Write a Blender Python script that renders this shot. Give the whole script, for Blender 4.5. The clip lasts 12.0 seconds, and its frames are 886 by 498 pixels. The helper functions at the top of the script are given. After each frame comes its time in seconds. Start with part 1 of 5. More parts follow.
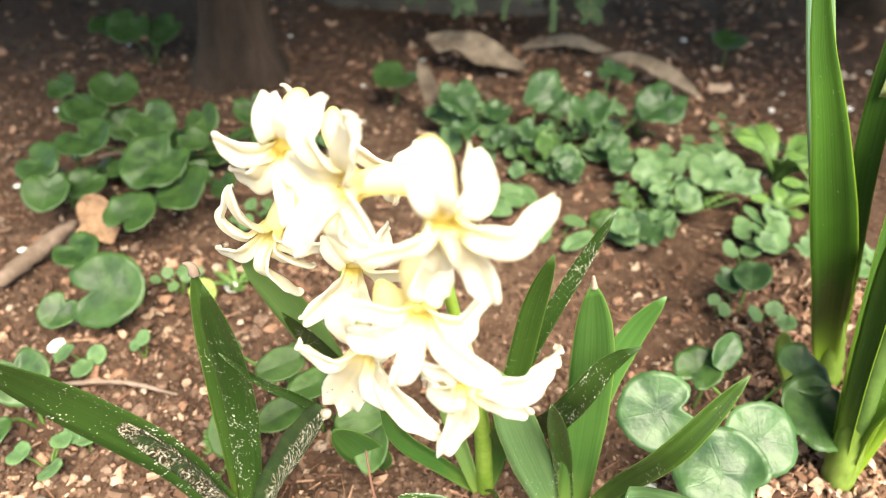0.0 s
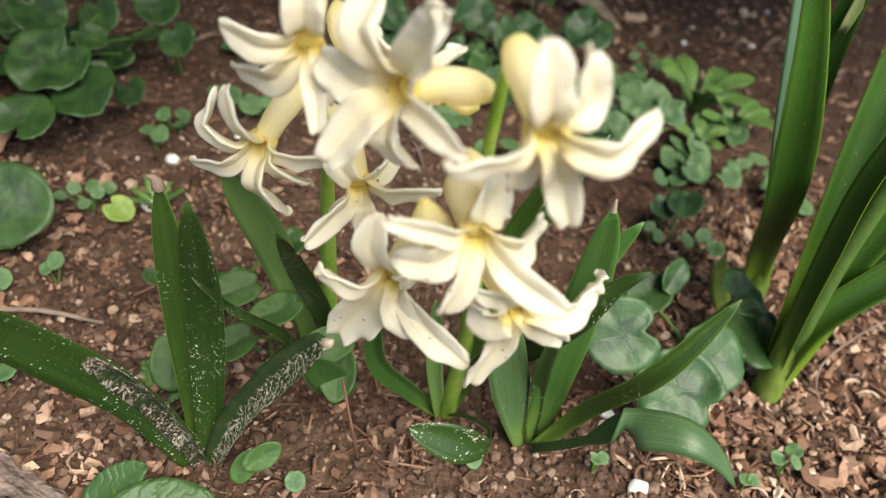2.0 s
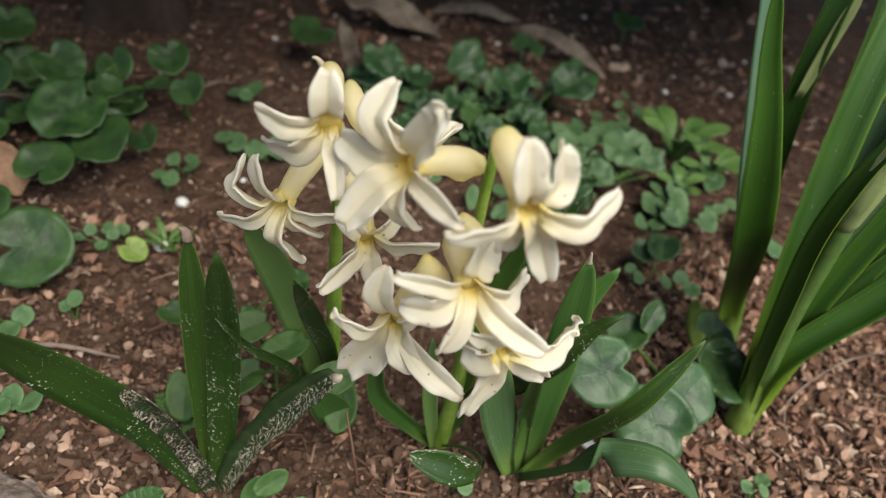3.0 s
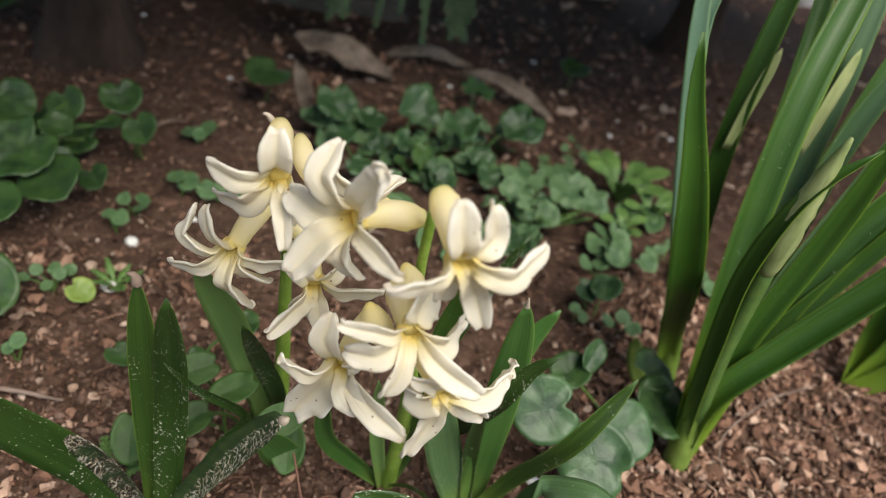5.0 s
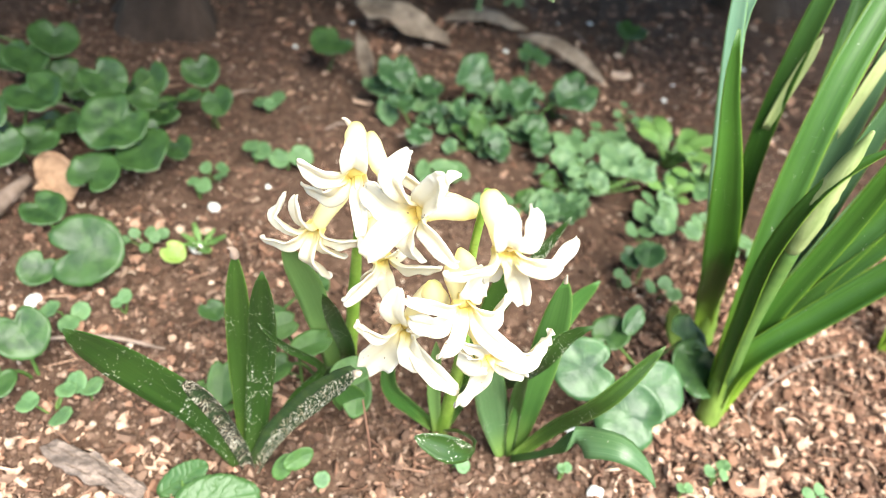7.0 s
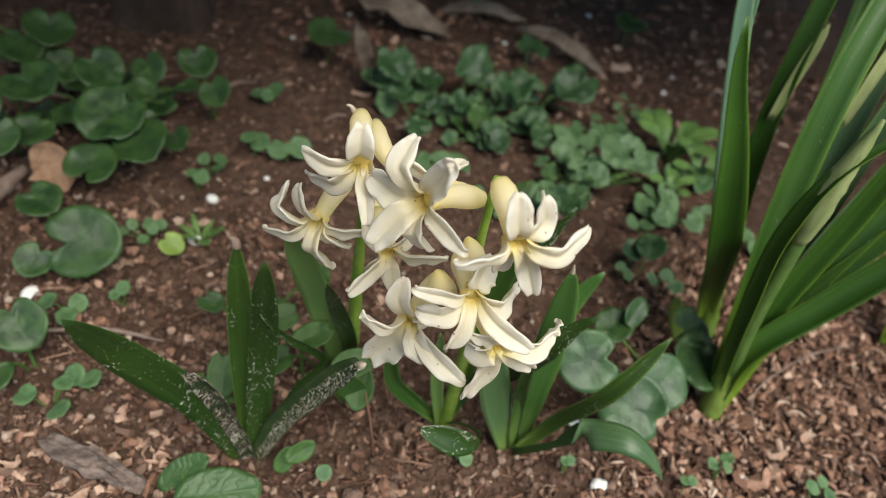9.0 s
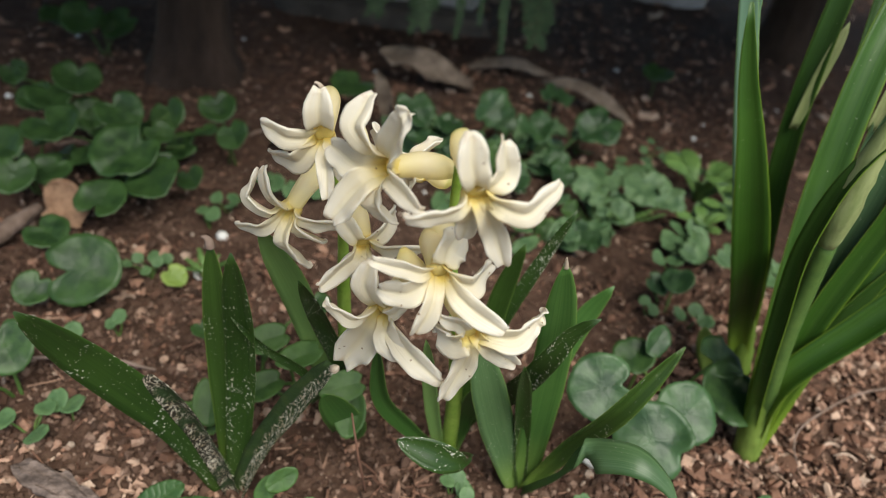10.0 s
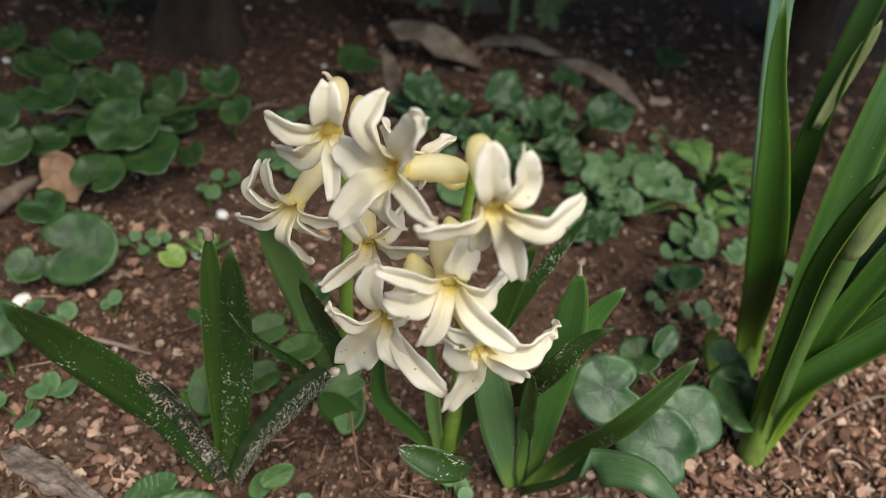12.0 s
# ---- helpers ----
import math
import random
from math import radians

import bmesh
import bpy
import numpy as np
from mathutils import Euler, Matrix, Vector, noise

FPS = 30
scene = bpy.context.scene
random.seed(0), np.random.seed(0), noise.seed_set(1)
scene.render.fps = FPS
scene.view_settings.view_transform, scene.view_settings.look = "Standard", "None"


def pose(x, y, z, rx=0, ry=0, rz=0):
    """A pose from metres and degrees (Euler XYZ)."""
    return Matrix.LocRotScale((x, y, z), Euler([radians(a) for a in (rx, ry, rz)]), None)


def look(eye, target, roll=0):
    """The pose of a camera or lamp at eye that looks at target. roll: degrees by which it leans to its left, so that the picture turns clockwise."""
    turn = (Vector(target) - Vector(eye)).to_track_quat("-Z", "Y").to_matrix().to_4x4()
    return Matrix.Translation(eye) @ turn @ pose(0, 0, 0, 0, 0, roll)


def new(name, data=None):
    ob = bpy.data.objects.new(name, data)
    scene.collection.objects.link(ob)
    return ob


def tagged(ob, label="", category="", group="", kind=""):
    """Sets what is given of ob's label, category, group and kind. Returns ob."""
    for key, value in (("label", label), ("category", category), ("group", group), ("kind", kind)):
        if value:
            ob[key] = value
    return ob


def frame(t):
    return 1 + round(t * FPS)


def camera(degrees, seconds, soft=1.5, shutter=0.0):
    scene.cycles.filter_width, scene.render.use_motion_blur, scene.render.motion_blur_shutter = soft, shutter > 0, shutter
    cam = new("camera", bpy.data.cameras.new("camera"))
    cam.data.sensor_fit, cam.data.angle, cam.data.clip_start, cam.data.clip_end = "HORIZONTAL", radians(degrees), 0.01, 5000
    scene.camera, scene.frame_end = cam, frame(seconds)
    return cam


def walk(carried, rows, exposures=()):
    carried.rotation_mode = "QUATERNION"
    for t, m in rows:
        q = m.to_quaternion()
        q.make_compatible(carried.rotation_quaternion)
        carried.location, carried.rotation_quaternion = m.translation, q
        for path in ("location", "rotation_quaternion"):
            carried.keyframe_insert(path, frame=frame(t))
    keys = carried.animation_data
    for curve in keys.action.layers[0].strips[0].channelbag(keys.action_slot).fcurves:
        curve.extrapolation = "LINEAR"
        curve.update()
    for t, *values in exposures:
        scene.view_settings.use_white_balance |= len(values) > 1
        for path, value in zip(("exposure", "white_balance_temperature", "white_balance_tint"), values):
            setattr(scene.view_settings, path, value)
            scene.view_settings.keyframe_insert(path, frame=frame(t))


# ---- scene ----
cam = camera(65.5, 12.0, soft=0.6)
PATH = [
    (0, (0.079, 0.071, 0.243), (-0.015, 1.743, -0.85), 1.0),
    (0.5, (0.056, 0.077, 0.242), (0.234, 1.649, -0.982), 5.6),
    (1, (0.052, 0.082, 0.239), (0.287, 1.61, -1.03), 7.5),
    (1.5, (0.049, 0.084, 0.238), (0.304, 1.623, -1.013), 8.9),
    (2, (0.044, 0.081, 0.232), (0.309, 1.624, -1.012), 9.6),
    (2.5, (0.041, 0.07, 0.25), (0.316, 1.644, -0.954), 10.0),
    (4.5, (0.034, 0.06, 0.25), (0.39, 1.695, -0.846), 12.1),
    (5, (0.04, 0.058, 0.259), (0.444, 1.704, -0.802), 12.4),
    (5.5, (0.042, 0.02, 0.288), (0.414, 1.703, -0.726), 12.0),
    (6, (0.044, 0.005, 0.285), (0.385, 1.677, -0.757), 12.6),
    (6.5, (0.038, 0.037, 0.289), (0.3, 1.623, -0.901), 9.9),
    (7, (0.034, 0.036, 0.286), (0.294, 1.616, -0.914), 10.6),
    (9, (0.031, 0.038, 0.282), (0.306, 1.607, -0.928), 11.0),
    (9.5, (0.047, 0.04, 0.26), (0.268, 1.679, -0.864), 8.9),
    (10, (0.057, 0.036, 0.251), (0.182, 1.738, -0.792), 7.3),
    (10.5, (0.06, 0.039, 0.249), (0.18, 1.739, -0.796), 8.8),
    (11, (0.057, 0.048, 0.236), (0.215, 1.698, -0.884), 10.7),
    (11.5, (0.057, 0.052, 0.242), (0.212, 1.706, -0.872), 10.1),
    (12, (0.054, 0.049, 0.253), (0.187, 1.709, -0.855), 9.4),
]
EXPOSURES = [(0.0, 1.84, 7700, 1), (1.0, 1.42, 7450, 0), (1.6, 1.36, 7250, 0), (1.8, 1.04, 7150, 2), (2.3, 0.44, 6950, 2), (2.7, 0.26, 6850, 3), (4.5, 0.24, 6750, 4), (5.0, 0.32, 6800, 6), (5.5, 1.38, 6800, 5), (6.0, 2.02, 6650, 4), (7.2, 1.72, 6600, 0), (8.5, 0.28, 6650, 3), (12.0, 0.19, 6700, 4)]
walk(cam, [(t, look(eye, target, roll)) for t, eye, target, roll in PATH], EXPOSURES)
cam.data.dof.use_dof, cam.data.dof.focus_distance, cam.data.dof.aperture_fstop = True, 0.212, 11.5

# ---- light ----
world = bpy.data.worlds.new("sky")
scene.world = world
world.use_nodes = True
wn = world.node_tree.nodes
sky = wn.new("ShaderNodeTexSky")
sky.sky_type, sky.sun_disc = "NISHITA", False
sky.sun_elevation, sky.sun_rotation = radians(55), radians(156)
world.node_tree.links.new(sky.outputs["Color"], wn["Background"].inputs["Color"])
wn["Background"].inputs["Strength"].default_value = 0.135
sun = new("sun", bpy.data.lights.new("sun", "SUN"))
sun.data.energy, sun.data.angle, sun.data.color = 5.1, radians(43), (1.0, 0.95, 0.88)
sun.matrix_world = look((0.45, -1.00, 1.55), (0, 0, 0))

# ---- materials ----
def material(name, rough=0.5, spec=0.5):
    m = bpy.data.materials.new(name)
    m.use_nodes = True
    nt = m.node_tree
    b = nt.nodes["Principled BSDF"]
    b.inputs["Roughness"].default_value = rough
    b.inputs["Specular IOR Level"].default_value = spec
    return m, nt, b


def node(nt, kind, ins=(), easing=""):
    n = nt.nodes.new(kind)
    if easing:
        n.interpolation_type = easing
    for key, value in dict(ins).items():
        if isinstance(value, bpy.types.NodeSocket):
            nt.links.new(value, n.inputs[key])
        else:
            n.inputs[key].default_value = value
    return n


def ramp(nt, fac, stops):
    n = nt.nodes.new("ShaderNodeValToRGB")
    e = n.color_ramp.elements
    while len(e) < len(stops):
        e.new(0.5)
    for k, (p, c) in zip(e, stops):
        k.position, k.color = p, (*c, 1)
    nt.links.new(fac, n.inputs["Fac"])
    return n.outputs["Color"]


def mix(nt, fac, a, b, blend="MIX"):
    n = nt.nodes.new("ShaderNodeMix")
    n.data_type, n.blend_type = "RGBA", blend
    for k, value in ((0, fac), (6, a), (7, b)):
        if isinstance(value, bpy.types.NodeSocket):
            nt.links.new(value, n.inputs[k])
        else:
            n.inputs[k].default_value = (*value, 1) if k else value
    return n.outputs[2]


def maths(nt, op, a, b=0.0, c=0.0):
    n = nt.nodes.new("ShaderNodeMath")
    n.operation = op
    for sock, value in zip(n.inputs, (a, b, c)):
        if isinstance(value, bpy.types.NodeSocket):
            nt.links.new(value, sock)
        else:
            sock.default_value = value
    return n.outputs[0]


def smooth(nt, value, low, high):
    return node(nt, "ShaderNodeMapRange", {"Value": value, "From Min": low, "From Max": high}, "SMOOTHSTEP").outputs[0]


def bump(nt, b, height, strength, distance=0.001):
    n = node(nt, "ShaderNodeBump", {"Height": height, "Strength": strength, "Distance": distance})
    nt.links.new(n.outputs[0], b.inputs["Normal"])


def see_through(m, nt, b, colour, amount):
    """Thin living tissue: part of the light passes to the other side."""
    t = nt.nodes.new("ShaderNodeBsdfTranslucent")
    if isinstance(colour, bpy.types.NodeSocket):
        nt.links.new(colour, t.inputs["Color"])
    else:
        t.inputs["Color"].default_value = (*colour, 1)
    s = nt.nodes.new("ShaderNodeMixShader")
    s.inputs[0].default_value = amount
    nt.links.new(b.outputs[0], s.inputs[1])
    nt.links.new(t.outputs[0], s.inputs[2])
    nt.links.new(s.outputs[0], nt.nodes["Material Output"].inputs["Surface"])


def object_noise(nt, scale, detail=3.0, rough=0.55, stretch=(1, 1, 1), random_shift=True):
    co = nt.nodes.new("ShaderNodeTexCoord").outputs["Object"]
    n = node(nt, "ShaderNodeMapping", {"Vector": co, "Scale": stretch})
    if random_shift:
        r = nt.nodes.new("ShaderNodeObjectInfo").outputs["Random"]
        k = maths(nt, "MULTIPLY", r, 7.0)
        c = node(nt, "ShaderNodeCombineXYZ", {"X": k, "Y": k})
        nt.links.new(c.outputs[0], n.inputs["Location"])
    return node(nt, "ShaderNodeTexNoise", {"Vector": n.outputs[0], "Scale": scale, "Detail": detail, "Roughness": rough}).outputs["Fac"]


def uv_axes(nt):
    s = node(nt, "ShaderNodeSeparateXYZ", {"Vector": nt.nodes.new("ShaderNodeUVMap").outputs[0]})
    return s.outputs["X"], s.outputs["Y"]


def petal_material():
    m, nt, b = material("cream_petal", 0.42, 0.35)
    u, v = uv_axes(nt)
    col = ramp(nt, u, [(0.0, (0.87, 0.68, 0.16)), (0.10, (0.87, 0.72, 0.24)), (0.19, (0.81, 0.725, 0.47)), (0.32, (0.795, 0.728, 0.575)), (0.65, (0.79, 0.742, 0.650)), (1.0, (0.81, 0.772, 0.715))])
    rib = maths(nt, "ABSOLUTE", maths(nt, "SUBTRACT", v, 0.5))
    col = mix(nt, maths(nt, "MULTIPLY", maths(nt, "SUBTRACT", 1.0, smooth(nt, rib, 0.0, 0.20)), 0.38), col, (0.78, 0.69, 0.44))
    col = mix(nt, maths(nt, "MULTIPLY", smooth(nt, rib, 0.36, 0.48), maths(nt, "MULTIPLY", smooth(nt, u, 0.22, 0.45), 0.6)), col, (0.83, 0.81, 0.77))
    info = nt.nodes.new("ShaderNodeObjectInfo").outputs["Random"]
    lines = node(nt, "ShaderNodeTexNoise", {"Vector": node(nt, "ShaderNodeCombineXYZ", {"X": maths(nt, "MULTIPLY", v, 16.0), "Y": maths(nt, "MULTIPLY", u, 1.8), "Z": maths(nt, "MULTIPLY", info, 9.0)}).outputs[0], "Scale": 1.0, "Detail": 3.0}).outputs["Fac"]
    col = mix(nt, maths(nt, "MULTIPLY", smooth(nt, lines, 0.45, 0.72), 0.24), col, (0.76, 0.67, 0.47))
    col = mix(nt, maths(nt, "MULTIPLY", smooth(nt, object_noise(nt, 160), 0.55, 0.8), 0.3), col, (0.74, 0.63, 0.45))
    col = mix(nt, maths(nt, "MULTIPLY", maths(nt, "MULTIPLY", smooth(nt, u, 0.72, 0.95), smooth(nt, object_noise(nt, 420), 0.5, 0.7)), 0.6), col, (0.52, 0.38, 0.24))
    co = nt.nodes.new("ShaderNodeTexCoord").outputs["Object"]
    vor = node(nt, "ShaderNodeTexVoronoi", {"Vector": co, "Scale": 330.0}).outputs["Distance"]
    dots = maths(nt, "MULTIPLY", maths(nt, "LESS_THAN", vor, 0.115), smooth(nt, object_noise(nt, 60), 0.50, 0.58))
    col = mix(nt, dots, col, (0.20, 0.11, 0.06))
    nt.links.new(col, b.inputs["Base Color"])
    bump(nt, b, maths(nt, "ADD", lines, maths(nt, "MULTIPLY", object_noise(nt, 500), 0.5)), 0.45, 0.0005)
    see_through(m, nt, b, mix(nt, 0.5, col, (0.88, 0.79, 0.60)), 0.46)
    return m


def tube_material():
    m, nt, b = material("pale_yellow_tube", 0.38, 0.4)
    u, v = uv_axes(nt)
    col = ramp(nt, u, [(0.0, (0.62, 0.60, 0.24)), (0.08, (0.88, 0.78, 0.44)), (0.5, (0.88, 0.79, 0.56)), (0.93, (0.88, 0.79, 0.44)), (1.0, (0.87, 0.75, 0.33))])
    col = mix(nt, maths(nt, "MULTIPLY", smooth(nt, object_noise(nt, 200), 0.5, 0.75), 0.15), col, (0.82, 0.68, 0.38))
    nt.links.new(col, b.inputs["Base Color"])
    bump(nt, b, object_noise(nt, 350), 0.2, 0.0004)
    see_through(m, nt, b, col, 0.58)
    return m


def blade_material(name, dark, light, root, speck=0.0, dull=0.0, rough=0.38):
    """Strap leaf: long veins, paler root, pale specks of dried spray."""
    m, nt, b = material(name, rough, 0.36)
    u, v = uv_axes(nt)
    info = nt.nodes.new("ShaderNodeObjectInfo").outputs["Random"]
    lines = node(nt, "ShaderNodeTexNoise", {"Vector": node(nt, "ShaderNodeCombineXYZ", {"X": maths(nt, "MULTIPLY", v, 26.0), "Y": maths(nt, "MULTIPLY", u, 1.6), "Z": maths(nt, "MULTIPLY", info, 9.0)}).outputs[0], "Scale": 1.0, "Detail": 3.0}).outputs["Fac"]
    col = mix(nt, maths(nt, "ADD", 0.2, maths(nt, "MULTIPLY", smooth(nt, lines, 0.3, 0.72), 0.55)), dark, light)
    col = mix(nt, maths(nt, "MULTIPLY", smooth(nt, object_noise(nt, 35), 0.45, 0.75), 0.45), col, light)
    col = mix(nt, maths(nt, "MULTIPLY", maths(nt, "SUBTRACT", 1.0, smooth(nt, u, 0.02, 0.34)), 0.85), col, root)
    edge = smooth(nt, maths(nt, "ABSOLUTE", maths(nt, "SUBTRACT", v, 0.5)), 0.455, 0.495)
    col = mix(nt, maths(nt, "MULTIPLY", edge, 0.55), col, root)
    if speck:
        middle = maths(nt, "ABSOLUTE", maths(nt, "SUBTRACT", v, 0.5))
        where = smooth(nt, maths(nt, "ADD", object_noise(nt, 55, 3.0), maths(nt, "MULTIPLY", middle, 0.22)), 0.72 - 0.26 * speck, 0.86 - 0.22 * speck)
        lean = maths(nt, "ADD", maths(nt, "MULTIPLY", u, 175.0), maths(nt, "MULTIPLY", v, 9.0))
        cells = node(nt, "ShaderNodeTexVoronoi", {"Vector": node(nt, "ShaderNodeCombineXYZ", {"X": maths(nt, "MULTIPLY", v, 15.0), "Y": lean, "Z": maths(nt, "MULTIPLY", info, 9.0)}).outputs[0], "Scale": 1.0})
        chance = node(nt, "ShaderNodeSeparateColor", {"Color": cells.outputs["Color"]}).outputs[0]
        ragged = maths(nt, "ADD", cells.outputs["Distance"], maths(nt, "MULTIPLY", maths(nt, "SUBTRACT", object_noise(nt, 1400, 3.0), 0.5), 0.55))
        size = maths(nt, "MULTIPLY", maths(nt, "POWER", chance, 2.6), maths(nt, "ADD", 0.05 + 0.20 * speck, maths(nt, "MULTIPLY", where, 0.20 + 0.20 * speck)))
        dots = maths(nt, "LESS_THAN", ragged, size)
        col = mix(nt, maths(nt, "MULTIPLY", dots, 0.95), col, (0.72, 0.70, 0.60))
        bump(nt, b, maths(nt, "ADD", maths(nt, "MULTIPLY", lines, 0.4), maths(nt, "MULTIPLY", dots, 1.2)), 0.35, 0.0005)
    else:
        bump(nt, b, lines, 0.07, 0.0004)
    if dull:
        col = mix(nt, dull, col, (0.10, 0.14, 0.13))
    nt.links.new(col, b.inputs["Base Color"])
    see_through(m, nt, b, mix(nt, 0.5, col, (0.16, 0.32, 0.03)), 0.16)
    return m


def dry_material(name, edge=0.0):
    """A dying leaf: dark green, crusted over with pale cross ridges, or along one edge alone."""
    m, nt, b = material(name, 0.75, 0.3)
    u, v = uv_axes(nt)
    ridges = node(nt, "ShaderNodeTexNoise", {"Vector": node(nt, "ShaderNodeCombineXYZ", {"X": maths(nt, "MULTIPLY", u, 74.0), "Y": maths(nt, "MULTIPLY", v, 9.0), "Z": maths(nt, "MULTIPLY", nt.nodes.new("ShaderNodeObjectInfo").outputs["Random"], 9.0)}).outputs[0], "Scale": 1.0, "Detail": 4.0, "Roughness": 0.65, "Distortion": 0.8}).outputs["Fac"]
    c = object_noise(nt, 130, 3.0)
    where = smooth(nt, c, 0.36, 0.60)
    if edge:
        where = smooth(nt, maths(nt, "ADD", v, maths(nt, "MULTIPLY", c, 0.3)), edge + 0.10, edge + 0.22)
    col = mix(nt, smooth(nt, c, 0.40, 0.6), (0.020, 0.044, 0.010), (0.034, 0.060, 0.014) if edge else (0.030, 0.024, 0.015))
    crust = maths(nt, "MULTIPLY", smooth(nt, ridges, 0.50, 0.57), where)
    col = mix(nt, crust, col, mix(nt, smooth(nt, object_noise(nt, 300), 0.4, 0.6), (0.42, 0.34, 0.24), (0.76, 0.70, 0.58)))
    nt.links.new(col, b.inputs["Base Color"])
    bump(nt, b, maths(nt, "ADD", ridges, crust), 0.9, 0.0012)
    return m


def violet_material(name, dark, light, gloss):
    m, nt, b = material(name, gloss, 0.45)
    u, v = uv_axes(nt)
    info = nt.nodes.new("ShaderNodeObjectInfo").outputs["Random"]
    col = mix(nt, smooth(nt, object_noise(nt, 110, 4.0), 0.38, 0.66), dark, light)
    way = maths(nt, "ABSOLUTE", maths(nt, "SUBTRACT", maths(nt, "FRACT", maths(nt, "ADD", maths(nt, "MULTIPLY", u, 7.0), maths(nt, "MULTIPLY", object_noise(nt, 120), 0.25))), 0.625))
    vein = maths(nt, "MULTIPLY", maths(nt, "SUBTRACT", 1.0, smooth(nt, maths(nt, "MULTIPLY", way, v), 0.0, 0.035)), maths(nt, "SUBTRACT", 1.0, smooth(nt, v, 0.6, 0.95)))
    col = mix(nt, maths(nt, "MULTIPLY", vein, 0.13), col, tuple(1.7 * c for c in light))
    rim = smooth(nt, maths(nt, "ADD", v, maths(nt, "MULTIPLY", object_noise(nt, 110), 0.35)), 0.62, 1.25)
    col = mix(nt, maths(nt, "MULTIPLY", rim, 0.55), col, tuple(1.3 * c for c in light))
    col = mix(nt, maths(nt, "MULTIPLY", info, 0.45), col, light)
    nt.links.new(col, b.inputs["Base Color"])
    bump(nt, b, maths(nt, "ADD", maths(nt, "MULTIPLY", vein, -0.10), object_noise(nt, 200)), 0.55, 0.0010)
    see_through(m, nt, b, mix(nt, 0.5, col, (0.16, 0.34, 0.04)), 0.2)
    return m


def quilted_material():
    """A broad leaf with sunken side veins, blistered between them."""
    m, nt, b = material("quilted_leaf", 0.48, 0.4)
    u, v = uv_axes(nt)
    turn = maths(nt, "MULTIPLY", u, 2 * math.pi)
    x, y = maths(nt, "MULTIPLY", maths(nt, "SINE", turn), v), maths(nt, "MULTIPLY", maths(nt, "COSINE", turn), v)
    wobble = maths(nt, "MULTIPLY", object_noise(nt, 140), 0.75)
    way = maths(nt, "ADD", maths(nt, "ADD", y, maths(nt, "MULTIPLY", maths(nt, "ABSOLUTE", x), 0.55)), wobble)
    rows = maths(nt, "ABSOLUTE", maths(nt, "SINE", maths(nt, "MULTIPLY", way, 9.5)))
    rib = smooth(nt, maths(nt, "ABSOLUTE", x), 0.0, 0.10)
    puff = maths(nt, "MULTIPLY", maths(nt, "POWER", rows, 0.5), rib)
    col = mix(nt, puff, (0.044, 0.090, 0.026), mix(nt, object_noise(nt, 130), (0.024, 0.064, 0.016), (0.046, 0.096, 0.028)))
    nt.links.new(col, b.inputs["Base Color"])
    bump(nt, b, maths(nt, "ADD", puff, maths(nt, "MULTIPLY", object_noise(nt, 330), 0.8)), 0.4, 0.0009)
    see_through(m, nt, b, mix(nt, 0.5, col, (0.16, 0.34, 0.04)), 0.15)
    return m


def soil_material():
    m, nt, b = material("brown_garden_soil", 0.95, 0.15)
    big, fine, grit = object_noise(nt, 9, 4.0, 0.6, random_shift=False), object_noise(nt, 120, 5.0, 0.7, random_shift=False), object_noise(nt, 520, 3.0, 0.7, random_shift=False)
    col = ramp(nt, fine, [(0.28, (0.028, 0.016, 0.011)), (0.5, (0.082, 0.047, 0.033)), (0.75, (0.162, 0.104, 0.077))])
    col = mix(nt, maths(nt, "MULTIPLY", smooth(nt, big, 0.45, 0.62), 0.5), col, (0.073, 0.040, 0.028))
    col = mix(nt, smooth(nt, grit, 0.68, 0.74), col, (0.36, 0.28, 0.23))
    nt.links.new(col, b.inputs["Base Color"])
    bump(nt, b, maths(nt, "ADD", fine, maths(nt, "MULTIPLY", grit, 0.4)), 0.9, 0.004)
    return m


def litter_material(name, stops, rough=0.85):
    m, nt, b = material(name, rough, 0.25)
    r = nt.nodes.new("ShaderNodeNewGeometry").outputs["Random Per Island"]
    col = ramp(nt, r, stops)
    n = object_noise(nt, 260, 4.0, 0.65, random_shift=False)
    col = mix(nt, maths(nt, "MULTIPLY", smooth(nt, n, 0.42, 0.7), 0.45), col, (0.09, 0.05, 0.035))
    nt.links.new(col, b.inputs["Base Color"])
    bump(nt, b, n, 0.5, 0.001)
    return m


def mottled(name, low, high, scale, rough=0.8, depth=0.002, stretch=(1, 1, 1), clear=0.0):
    m, nt, b = material(name, rough, 0.3)
    n = object_noise(nt, scale, 5.0, 0.65, stretch)
    n2 = object_noise(nt, scale * 6, 3.0, 0.6, stretch)
    col = mix(nt, smooth(nt, n, 0.3, 0.7), low, high)
    col = mix(nt, maths(nt, "MULTIPLY", smooth(nt, n2, 0.5, 0.75), 0.35), col, tuple(0.55 * c for c in low))
    nt.links.new(col, b.inputs["Base Color"])
    bump(nt, b, maths(nt, "ADD", n, maths(nt, "MULTIPLY", n2, 0.5)), 0.8, depth)
    if clear:
        see_through(m, nt, b, col, clear)
    return m


